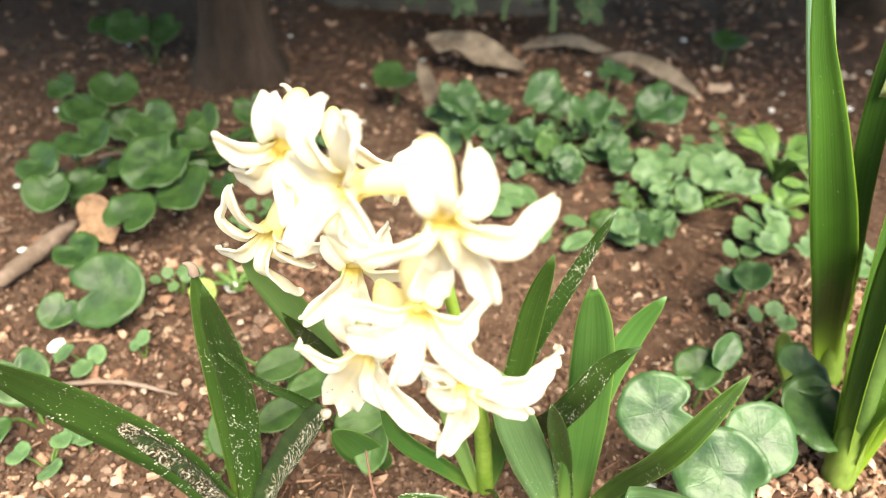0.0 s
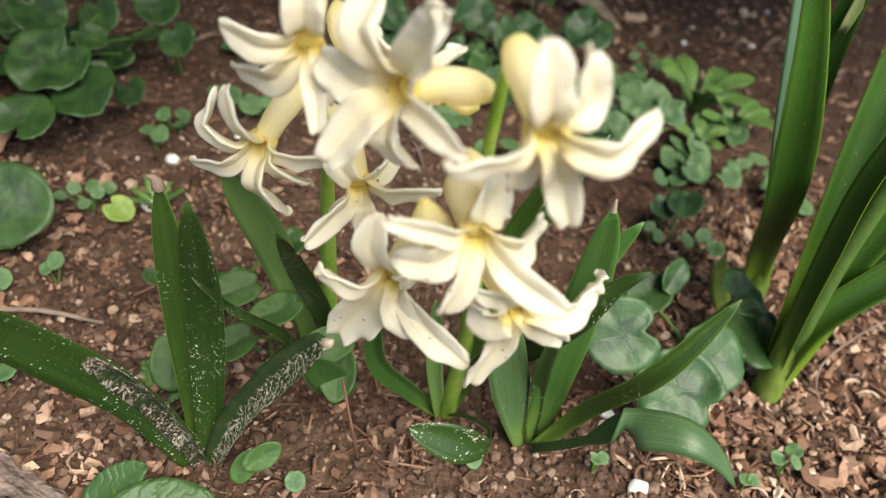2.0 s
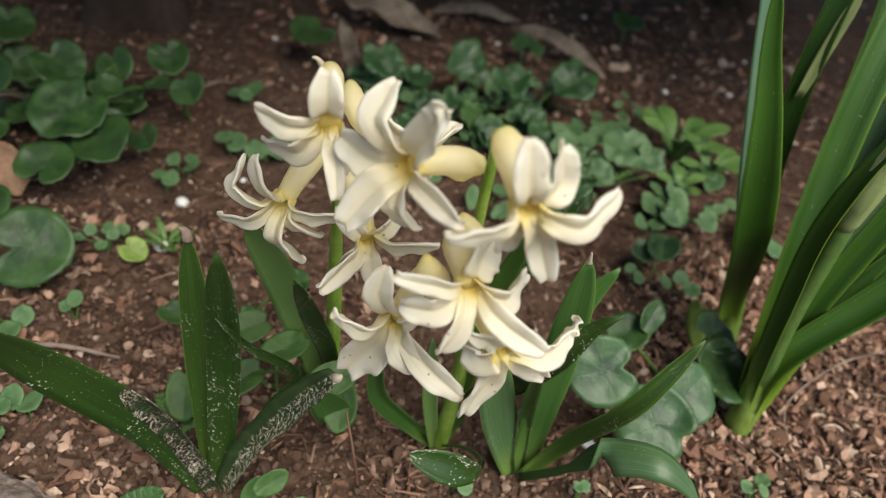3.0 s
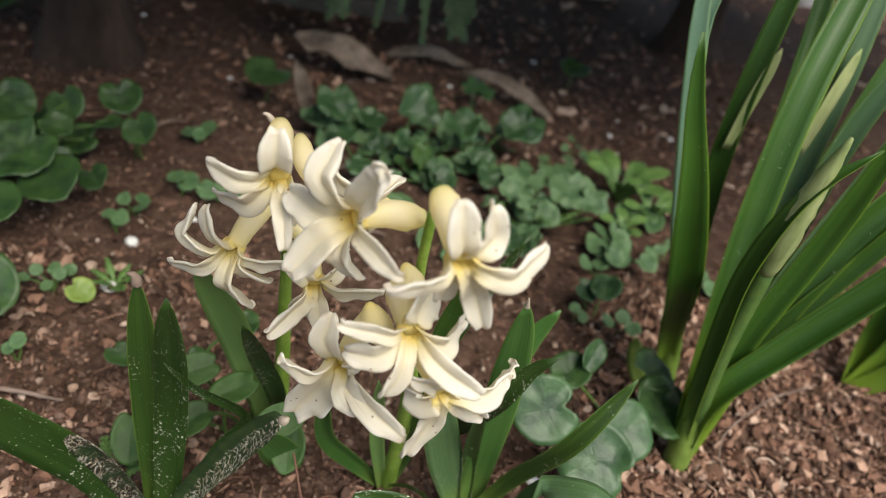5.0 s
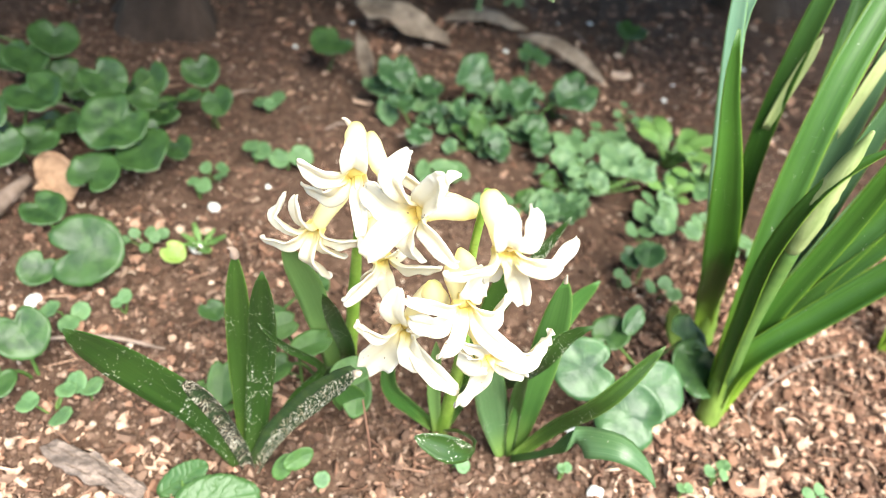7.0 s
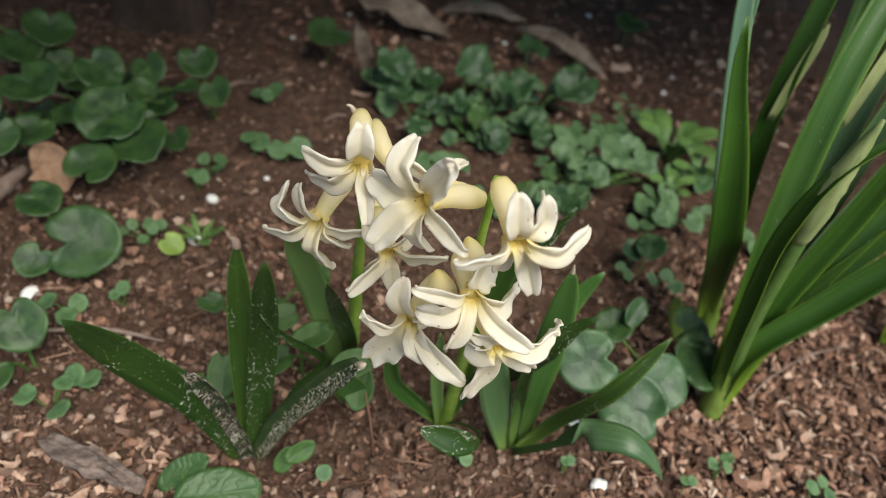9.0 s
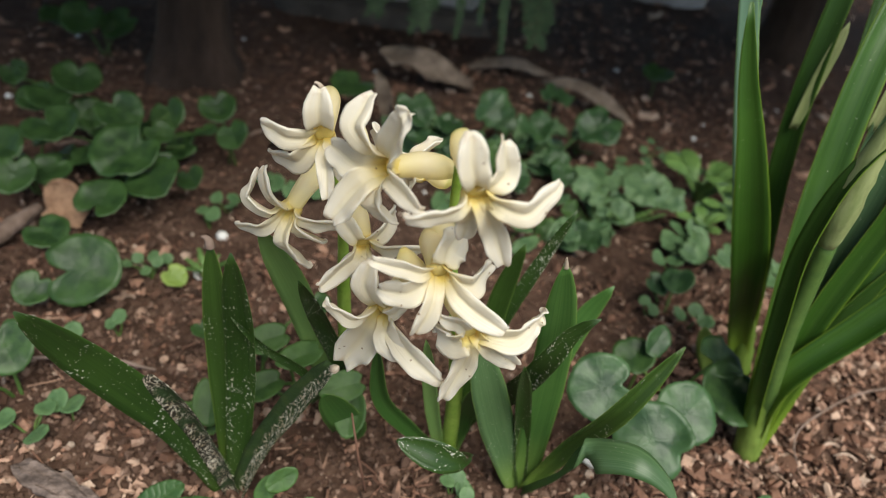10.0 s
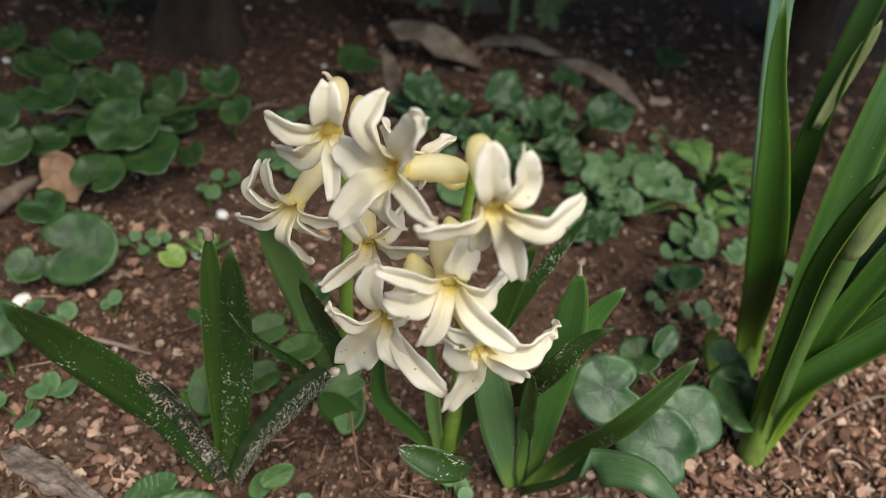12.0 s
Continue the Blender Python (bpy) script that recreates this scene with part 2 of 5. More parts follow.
PETAL, TUBE = petal_material(), tube_material()
HYACINTH = blade_material("hyacinth_leaf", (0.019, 0.044, 0.008), (0.048, 0.094, 0.018), (0.16, 0.25, 0.045), 0.35, rough=0.34)
SPECKLED = blade_material("speckled_hyacinth_leaf", (0.011, 0.030, 0.006), (0.031, 0.066, 0.012), (0.045, 0.085, 0.018), 0.8, rough=0.34)
CLEAN = blade_material("clean_hyacinth_leaf", (0.026, 0.078, 0.016), (0.068, 0.150, 0.034), (0.18, 0.28, 0.06))
LIGHT = blade_material("light_hyacinth_leaf", (0.120, 0.225, 0.062), (0.200, 0.315, 0.105), (0.22, 0.32, 0.07))
PALE_SPECKLED = blade_material("pale_speckled_leaf", (0.050, 0.110, 0.040), (0.105, 0.180, 0.075), (0.18, 0.28, 0.06), 0.5)
VIOLET_BLADE = blade_material("silvery_leaf_back", (0.026, 0.066, 0.022), (0.090, 0.150, 0.065), (0.045, 0.08, 0.025), 0.3)
SPROUT = violet_material("seedling_leaf", (0.050, 0.110, 0.042), (0.100, 0.178, 0.072), 0.55)
DAFFODIL = blade_material("daffodil_leaf", (0.016, 0.050, 0.006), (0.046, 0.112, 0.013), (0.20, 0.30, 0.03), 0.04, rough=0.42)
DAFFODIL_BACK = blade_material("glaucous_daffodil_leaf", (0.075, 0.150, 0.095), (0.14, 0.235, 0.155), (0.20, 0.30, 0.05), rough=0.5)
DAFFODIL_GREY = blade_material("bluish_daffodil_leaf", (0.022, 0.062, 0.016), (0.062, 0.126, 0.040), (0.20, 0.30, 0.04), 0.04, 0.10, rough=0.5)
FOOT = mottled("pale_leaf_foot", (0.10, 0.17, 0.025), (0.20, 0.28, 0.06), 60, 0.45, 0.0005, (1, 1, 0.2), 0.15)
STEM = mottled("dull_leaf_stem", (0.045, 0.095, 0.022), (0.09, 0.15, 0.035), 60, 0.5, 0.0004)
STALK = mottled("green_stalk", (0.17, 0.29, 0.035), (0.30, 0.43, 0.08), 60, 0.45, 0.0004, clear=0.1)
SHEATH = mottled("papery_bud_sheath", (0.20, 0.26, 0.09), (0.40, 0.43, 0.20), 70, 0.6, 0.0008, (1, 1, 0.25), 0.25)
DRY = dry_material("dry_crusted_leaf")
DRY_EDGE = dry_material("leaf_with_dry_edge", 0.32)
DRY_TIP = mottled("pale_dried_tip", (0.28, 0.22, 0.165), (0.52, 0.44, 0.36), 300, 0.8, 0.0004)
VIOLET = violet_material("violet_leaf", (0.011, 0.032, 0.010), (0.040, 0.086, 0.022), 0.5)
VIOLET_GREY = violet_material("grey_green_ground_leaf", (0.014, 0.042, 0.015), (0.044, 0.094, 0.034), 0.46)
VIOLET_PALE = violet_material("pale_ground_leaf", (0.054, 0.116, 0.050), (0.118, 0.192, 0.086), 0.55)
YELLOWING = violet_material("yellowing_leaf", (0.14, 0.22, 0.045), (0.23, 0.31, 0.07), 0.5)
LUSH = violet_material("soft_green_leaf", (0.026, 0.066, 0.014), (0.060, 0.122, 0.030), 0.55)
BRIGHT = violet_material("bright_weed_leaf", (0.070, 0.150, 0.035), (0.135, 0.235, 0.062), 0.5)
QUILTED = quilted_material()
SOIL = soil_material()
CHIPS = litter_material("wood_chips", [(0.0, (0.060, 0.031, 0.021)), (0.35, (0.185, 0.096, 0.063)), (0.6, (0.275, 0.150, 0.103)), (0.85, (0.38, 0.238, 0.172)), (0.97, (0.48, 0.34, 0.26)), (1.0, (0.52, 0.40, 0.32))])
CHIP = mottled("wood_chip", (0.26, 0.14, 0.10), (0.52, 0.36, 0.27), 140, 0.8, 0.001)
GRIT = litter_material("soil_grit", [(0.0, (0.042, 0.024, 0.016)), (0.5, (0.096, 0.055, 0.039)), (0.85, (0.165, 0.102, 0.075)), (0.96, (0.28, 0.19, 0.148)), (1.0, (0.40, 0.32, 0.26))])
NEEDLES = litter_material("dry_conifer_litter", [(0.0, (0.07, 0.036, 0.025)), (0.6, (0.17, 0.085, 0.058)), (1.0, (0.31, 0.19, 0.135))])
PEBBLE = mottled("white_pebble", (0.62, 0.60, 0.57), (0.80, 0.79, 0.77), 120, 0.6, 0.0006)
CLOD = mottled("dry_soil_clod", (0.13, 0.078, 0.058), (0.27, 0.175, 0.135), 320, 0.95, 0.002)
DEAD_LEAF = mottled("dead_grey_brown_leaf", (0.13, 0.095, 0.072), (0.29, 0.225, 0.178), 40, 0.8, 0.001, clear=0.1)
RUST_LEAF = mottled("dead_tan_leaf", (0.16, 0.085, 0.050), (0.36, 0.22, 0.14), 70, 0.8, 0.001, clear=0.1)
ROCK = mottled("pale_stone", (0.36, 0.34, 0.34), (0.56, 0.53, 0.53), 14, 0.85, 0.006)
DARK_ROCK = mottled("dark_stone", (0.05, 0.042, 0.038), (0.10, 0.085, 0.075), 14, 0.9, 0.006)
BARK = mottled("brown_bark", (0.024, 0.015, 0.011), (0.062, 0.040, 0.030), 22, 0.95, 0.008, (1, 1, 0.3))
CONIFER = mottled("conifer_scale_leaf", (0.040, 0.072, 0.034), (0.078, 0.125, 0.060), 60, 0.6, 0.0005, clear=0.15)
CONIFER_TIP = mottled("young_conifer_tip", (0.060, 0.090, 0.042), (0.15, 0.18, 0.085), 60, 0.6, 0.0005, clear=0.2)
WEATHERED = mottled("weathered_wood", (0.055, 0.040, 0.034), (0.24, 0.18, 0.155), 160, 0.9, 0.002, (0.5, 1.6, 1))
TWIG = mottled("grey_brown_twig", (0.13, 0.09, 0.07), (0.25, 0.18, 0.15), 60, 0.85, 0.001, (1, 1, 1))


# ---- mesh helpers ----
def mesh(name, verts, faces, mat, uvs=None, flat=False):
    me = bpy.data.meshes.new(name)
    me.from_pydata([tuple(map(float, v)) for v in verts], [], faces)
    if uvs is not None:
        layer = me.uv_layers.new(name="UVMap")
        idx = np.zeros(len(me.loops), dtype=np.int32)
        me.loops.foreach_get("vertex_index", idx)
        layer.data.foreach_set("uv", np.asarray(uvs, dtype=np.float32)[idx].ravel())
    if not flat:
        me.polygons.foreach_set("use_smooth", [True] * len(me.polygons))
    me.materials.append(mat)
    me.update()
    return me


def part(name, me, parent, label=""):
    ob = new(name, me)
    ob.parent = parent
    ob.matrix_parent_inverse = parent.matrix_world.inverted()
    return tagged(ob, label)


def base(name, place, label, category, group="", kind=""):
    ob = new(name)
    ob.location = place
    ob.matrix_world = Matrix.Translation(place)
    ob.empty_display_size = 0.01
    return tagged(ob, label, category, group, kind)


def spline(points, n):
    """Smooth line through the points: n + 1 places."""
    p = np.array(points, float)
    if len(p) == 2:
        p = np.array([p[0], (p[0] + p[1]) / 2, p[1]])
    h = np.linalg.norm(np.diff(p, axis=0), axis=1) ** 0.7 + 1e-9
    slope = np.diff(p, axis=0) / h[:, None]
    tan = np.vstack([slope[0], (slope[:-1] * h[1:, None] + slope[1:] * h[:-1, None]) / (h[:-1] + h[1:])[:, None], slope[-1]])
    at = np.r_[0, np.cumsum(h)]
    out = []
    for s in np.linspace(0, at[-1], n + 1):
        k = min(int(np.searchsorted(at, s, side="right")) - 1, len(h) - 1)
        t = (s - at[k]) / h[k]
        out.append((2 * t ** 3 - 3 * t * t + 1) * p[k] + (t ** 3 - 2 * t * t + t) * h[k] * tan[k] + (3 * t * t - 2 * t ** 3) * p[k + 1] + (t ** 3 - t * t) * h[k] * tan[k + 1])
    return np.array(out)


def unit(v):
    v = np.asarray(v, float)
    return v / (np.linalg.norm(v, axis=-1, keepdims=True) + 1e-12)


def smoothstep(x, low, high):
    t = min(1.0, max(0.0, (x - low) / (high - low)))
    return t * t * (3 - 2 * t)


def evened(line, n):
    step = np.r_[0, np.cumsum(np.linalg.norm(np.diff(line, axis=0), axis=1))]
    s = np.linspace(0, step[-1], n + 1)
    return np.stack([np.interp(s, step, line[:, k]) for k in range(3)], 1)


BLADE = ((0, 0.62), (0.15, 0.8), (0.5, 1.0), (0.75, 0.93), (0.88, 0.7), (0.95, 0.42), (1, 0.06))
PETAL_SHAPE = ((0, 0.60), (0.16, 0.66), (0.28, 0.80), (0.42, 0.96), (0.56, 1.0), (0.70, 0.92), (0.80, 0.72), (0.88, 0.52), (0.95, 0.36), (1, 0.16))
BENT = ((0, 0.32), (0.45, 0.30), (0.6, 0.72), (0.72, 1.0), (0.85, 0.85), (0.95, 0.4), (1, 0.05))
TAPER = ((0, 0.45), (0.2, 0.75), (0.5, 1.0), (0.6, 0.95), (0.72, 0.74), (0.83, 0.52), (0.93, 0.32), (1, 0.08))
SHORT = ((0, 0.20), (0.72, 0.16), (0.78, 0.24), (0.83, 0.66), (0.88, 0.98), (0.92, 0.98), (0.96, 0.72), (0.985, 0.42), (1, 0.10))
STUB = ((0, 0.75), (0.3, 0.95), (0.7, 1.0), (0.92, 0.85), (1, 0.55))


def strap(points, width, face, shape=BLADE, fold=0.16, thick=0.0008, n=22, m=6, wave=0.0, twist=0.0, fixed=None, roll_end=0.0, groove=0.0):
    """A thin closed blade along a line: verts, faces and uvs (along, across). face: the way its upper side looks."""
    line = evened(spline(points, n * 3), n)
    tan = unit(np.gradient(line, axis=0))
    s = np.linspace(0, 1, n + 1)
    if fixed is None:
        side = unit(np.cross(tan, unit(face)))
    else:
        side = np.repeat(unit(fixed)[None], n + 1, 0)
        side = unit(side - (side * tan).sum(1, keepdims=True) * tan)
    nor = np.cross(side, tan)
    if (nor @ unit(face)).mean() < 0:
        side, nor = -side, -nor
    if twist:
        a = (twist * s)[:, None]
        side, nor = side * np.cos(a) + nor * np.sin(a), nor * np.cos(a) - side * np.sin(a)
    half = 0.5 * width * np.interp(s, *zip(*shape))
    v = np.linspace(-1, 1, m + 1)
    seed = random.random() * 50
    top, low, uv = [], [], []
    for i in range(n + 1):
        for j, w in enumerate(v):
            lift = fold * half[i] * (w * w - 0.35) * (1 - 0.3 * s[i]) - roll_end * half[i] * w ** 4 * s[i]
            if groove:
                lift -= half[i] * (groove * math.exp(-(w / 0.20) ** 2) + 1.6 * max(0.0, abs(w) - 0.72) ** 2)
            if wave:
                lift += wave * width * w * abs(w) * noise.noise((s[i] * 5 + seed, w * 0.8, seed))
            p = line[i] + side[i] * half[i] * w + nor[i] * lift
            t = thick * (1.0 - 0.6 * abs(w) ** 3) * (0.35 + 0.65 * min(1.0, (1 - s[i]) * 8))
            top.append(p)
            low.append(p - nor[i] * t)
            uv.append((s[i], 0.5 + 0.5 * w))
    k = m + 1
    c = len(top)
    faces = []
    for i in range(n):
        for j in range(m):
            a, b, d, e = i * k + j, i * k + j + 1, (i + 1) * k + j + 1, (i + 1) * k + j
            faces += [(a, b, d, e), (c + e, c + d, c + b, c + a)]
        a, b = i * k, (i + 1) * k
        faces.append((a, b, c + b, c + a))
        a, b = i * k + m, (i + 1) * k + m
        faces.append((b, a, c + a, c + b))
    for j in range(m):
        faces.append((j + 1, j, c + j, c + j + 1))
        a = n * k + j
        faces.append((a, a + 1, c + a + 1, c + a))
    return top + low, faces, uv + uv


def rod(points, radii, n=14, around=10, uneven=0.0, tip=0.5):
    """A round stem along a line, with closed ends: verts, faces, uvs."""
    line = evened(spline(points, n * 3), n)
    tan = unit(np.gradient(line, axis=0))
    ref = np.array((0.31, 0.17, 0.93)) if abs(tan[0][2]) < 0.8 else np.array((0.9, 0.3, 0.1))
    a = unit(np.cross(tan, ref))
    b = np.cross(tan, a)
    s = np.linspace(0, 1, n + 1)
    rr = np.interp(s, np.linspace(0, 1, len(radii)), radii)
    verts, uv = [], []
    for i in range(n + 1):
        for j in range(around):
            t = 2 * math.pi * j / around
            r = rr[i] * (1 + uneven * noise.noise((3 * math.cos(t), 3 * math.sin(t), 40 * s[i])))
            verts.append(line[i] + (a[i] * math.cos(t) + b[i] * math.sin(t)) * r)
            uv.append((s[i], j / around))
    faces = [(i * around + j, i * around + (j + 1) % around, (i + 1) * around + (j + 1) % around, (i + 1) * around + j) for i in range(n) for j in range(around)]
    verts += [line[0] - tan[0] * rr[0] * 0.5, line[-1] + tan[-1] * rr[-1] * tip]
    uv += [(0, 0), (1, 0)]
    z = (n + 1) * around
    faces += [(z, (j + 1) % around, j) for j in range(around)] + [(z + 1, n * around + j, n * around + (j + 1) % around) for j in range(around)]
    return verts, faces, uv


def height(x, y):
    """The lie of the soil: low mounds and crumbs."""
    near = 1.0 if abs(x) < 2 and abs(y) < 3 else 0.0
    return 0.005 * noise.noise((x * 6, y * 6, 0.3)) + near * (0.0032 * noise.noise((x * 24, y * 24, 4.0)) + 0.0026 * noise.noise((x * 70, y * 70, 9.0)) + 0.0012 * noise.noise((x * 170, y * 170, 2.0))) - 0.003


# ---- ground ----
def ground():
    def ticks(low, high, step, reach):
        inner = list(np.arange(low, high + step / 2, step))
        out, d = [], step
        while d < reach:
            d *= 1.35
            out.append(d)
        return [low - d for d in reversed(out)] + inner + [high + d for d in out]
    xs = ticks(-0.42, 0.62, 0.0032, 60)
    ys = [y for y in ticks(0.10, 0.45, 0.0026, 60) if y < 0.452] + [y for y in ticks(0.457, 1.05, 0.006, 60) if y > 0.452]
    verts = [(x, y, height(x, y)) for y in ys for x in xs]
    k = len(xs)
    faces = [(j * k + i, j * k + i + 1, (j + 1) * k + i + 1, (j + 1) * k + i) for j in range(len(ys) - 1) for i in range(k - 1)]
    ob = new("ground", mesh("ground", verts, faces, SOIL))
    tagged(ob, "bare reddish-brown garden soil with crumbs and grit", "ground", kind="structure")


ground()


# ---- hyacinths ----
def leaf(plant, points, width, mat=None, face=(0, -0.8, 0.6), label="", **shape):
    p = [tuple(points[0][:2]) + (-0.006,)] + [tuple(q) for q in points[1:]]
    v, f, uv = strap(p, width, face, **shape)
    me = mesh("leaf", v, f, mat or HYACINTH, uv)
    return part("leaf", me, plant, label)


def flower(plant, centre, joint, petals, facing=0.55):
    """One floret: a swollen tube from the stalk to the throat, and its petals, which start as a funnel and bend back.
    A petal is its middle, its tip, its width, and how far it is crumpled at the tip."""
    c, j = np.array(centre), np.array(joint)
    axis = unit(unit(c - j) + facing * np.array((0.0, -0.95, 0.30)))
    length = np.linalg.norm(c - j)
    vary = random.Random(int(c[0] * 1e5))
    v, f, uv = rod([j, j + (c - j) * 0.5 + np.array((0, 0.0015, 0.03 * length)), c - axis * 0.0030], [0.0024, 0.0036, 0.0037, 0.0034, 0.0031, 0.0029], 16, 16, 0.05, 0.1)
    tube = part("floret", mesh("floret", v, f, TUBE, uv), plant, "cream floret with pale yellow tube")
    for k, (middle, tip, width, *crumple) in enumerate(petals):
        way = [np.array(q) for q in (middle if isinstance(middle, list) else [middle])]
        m, t = way[-1], np.array(tip)
        out = unit(t - c)
        side = np.cross(out, axis)
        if np.linalg.norm(side) < 0.15:
            side = np.cross(out, (0, 0, 1))
        away = unit((way[0] - c) - ((way[0] - c) @ axis) * axis)
        inner = 0.0001 if k % 2 else 0.0005
        start = c - axis * 0.0040 + away * (0.0014 + inner)
        mouth = c - axis * 0.0008 + away * (0.0021 + inner)
        ahead = unit(t - m)
        bulge = 0.0010 * axis
        path = [start, mouth, c + (way[0] - c) * 0.52 + bulge, *way[:-1], m + bulge * 0.4, 0.45 * m + 0.55 * t + axis * 0.0006, t - ahead * 0.0004, t - axis * 0.0013, t - ahead * 0.0013 - axis * 0.0019]
        bent = crumple[0] if crumple else 0.0
        v, f, uv = strap(path, width * 1.06, axis, PETAL_SHAPE, fold=vary.uniform(0.35, 0.75), thick=0.0012, n=40, m=14, wave=0.20, fixed=side, roll_end=0.22, groove=0.17, twist=vary.uniform(-0.55, 0.55))
        if bent:
            rough = vary.random() * 40
            v = [p + axis * bent * 0.0028 * smoothstep(q[0], 0.6, 0.9) * noise.noise((p[0] * 420, p[1] * 420 + rough, p[2] * 420)) for p, q in zip(v, uv)]
        part("petal", mesh("petal", v, f, PETAL, uv), tube)
    return tube


def bud(plant, points, r):
    v, f, uv = rod(points, [r * 0.45, r * 0.9, r, r * 0.95, r * 0.7, r * 0.25], 16, 12, 0.06)
    part("bud", mesh("bud", v, f, TUBE, uv), plant, "pale yellow unopened floret")


def stalk(plant, points, radii):
    v, f, uv = rod(points, radii, 26, 12, 0.06)
    part("stalk", mesh("stalk", v, f, STALK, uv), plant)


plant = base("hyacinth", (0.038, 0.285, 0), "cream-flowered hyacinth with green strap leaves in bare soil", "hyacinth", "flowering hyacinths")
stalk(plant, [(0.038, 0.285, -0.006), (0.0365, 0.264, 0.08), (0.0345, 0.2495, 0.14), (0.0308, 0.2420, 0.165), (0.0305, 0.2400, 0.176)], [0.0036, 0.0032, 0.0028, 0.0016, 0.0010])
leaf(plant, [(0.038, 0.285, 0), (0.036, 0.263, 0.049), (0.030, 0.244, 0.085), (0.025, 0.222, 0.120)], 0.0075, SPECKLED, fold=0.5)
leaf(plant, [(0.038, 0.285, 0), (0.024, 0.272, 0.055), (0.017, 0.257, 0.092), (0.009, 0.238, 0.129)], 0.0130, LIGHT)
leaf(plant, [(0.038, 0.285, 0), (0.042, 0.258, 0.017), (0.032, 0.238, 0.055)], 0.0150, CLEAN)
flower(plant, (0.0327, 0.2157, 0.1734), (0.0318, 0.239, 0.1785), [((0.0322, 0.2116, 0.1822), (0.0322, 0.2127, 0.1886), 0.0079),
    ((0.0235, 0.2141, 0.1728), (0.0149, 0.2183, 0.1749), 0.007),
    ((0.0253, 0.2163, 0.1646), (0.0164, 0.2236, 0.1632), 0.0075),
    ((0.035, 0.2068, 0.1684), (0.0362, 0.2023, 0.1608), 0.0048),
    ((0.0377, 0.2151, 0.1711), (0.0391, 0.2156, 0.1617), 0.0058)])
flower(plant, (0.0195, 0.2325, 0.1385), (0.0300, 0.2440, 0.1520), [([(0.0115, 0.2325, 0.1385), (0.0052, 0.2362, 0.1418)], (0.0088, 0.2360, 0.1512), 0.0058),
    ((0.0142, 0.2275, 0.1490), (0.0135, 0.2262, 0.1574), 0.0056),
    ((0.0115, 0.2335, 0.1315), (0.0000, 0.2420, 0.1268), 0.0052),
    ((0.0182, 0.2292, 0.1295), (0.0258, 0.2365, 0.1162), 0.0078),
    ((0.0238, 0.2300, 0.1332), (0.0314, 0.2348, 0.1270), 0.0066),
    ((0.0285, 0.2295, 0.1372), (0.0372, 0.2330, 0.1360), 0.0058)])
flower(plant, (0.0456, 0.2262, 0.1322), (0.0400, 0.2430, 0.1390), [((0.0400, 0.2275, 0.1380), (0.0366, 0.2320, 0.1400), 0.0068),
    ((0.0522, 0.2290, 0.1380), (0.0548, 0.2345, 0.1425), 0.0076),
    ((0.0566, 0.2205, 0.1360), (0.0657, 0.2195, 0.1376), 0.0055),
    ((0.0400, 0.2205, 0.1278), (0.0327, 0.2146, 0.1228), 0.0062),
    ((0.0470, 0.2225, 0.1260), (0.0500, 0.2215, 0.1190), 0.0062),
    ((0.0415, 0.2265, 0.1265), (0.0400, 0.2290, 0.1190), 0.0064)])
bud(plant, [(0.0370, 0.2530, 0.1690), (0.0390, 0.2440, 0.1660), (0.0450, 0.2340, 0.1610)], 0.0036)

bud(plant, [(0.0330, 0.2660, 0.1340), (0.0370, 0.2610, 0.1330), (0.0430, 0.2550, 0.1300)], 0.0038)
v, f, uv = rod([(0.0270, 0.2390, 0.1810), (0.0280, 0.2390, 0.1810), (0.0300, 0.2390, 0.1790), (0.0320, 0.2400, 0.1780)], [0.0004, 0.0008, 0.0011, 0.0014], 10, 8, 0.2)
part("withered_tip", mesh("withered_tip", v, f, DRY_TIP, uv), plant, "small white withered tip")

plant = base("hyacinth", (0.088, 0.263, 0), "leaning cream hyacinth with florets over narrow leaves", "hyacinth", "flowering hyacinths")
stalk(plant, [(0.088, 0.263, -0.006), (0.084, 0.240, 0.06), (0.077, 0.216, 0.115), (0.0712, 0.2045, 0.155), (0.0703, 0.1985, 0.1845)], [0.0038, 0.0033, 0.0026, 0.0016, 0.0012])
leaf(plant, [(0.088, 0.263, 0), (0.068, 0.250, 0.027), (0.055, 0.237, 0.056), (0.052, 0.228, 0.090)], 0.0072, CLEAN, fold=1.0, groove=0.2)
leaf(plant, [(0.086, 0.260, 0), (0.0765, 0.246, 0.043), (0.0690, 0.224, 0.098)], 0.0062, LIGHT, fold=0.8)
leaf(plant, [(0.088, 0.263, 0), (0.091, 0.253, 0.031), (0.091, 0.230, 0.073)], 0.0088, CLEAN)
leaf(plant, [(0.088, 0.263, 0), (0.098, 0.270, 0.064), (0.101, 0.268, 0.092), (0.105, 0.262, 0.118)], 0.0098, HYACINTH)
leaf(plant, [(0.088, 0.263, 0), (0.101, 0.274, 0.061), (0.113, 0.276, 0.095), (0.125, 0.273, 0.129)], 0.0066, SPECKLED, fold=0.5)
leaf(plant, [(0.0880, 0.2630, 0.0000), (0.0940, 0.2660, 0.0176), (0.1085, 0.2365, 0.0682), (0.1135, 0.2240, 0.0935), (0.1200, 0.2220, 0.1090), (0.1260, 0.2190, 0.1170)], 0.0098, SPECKLED, fold=0.3)
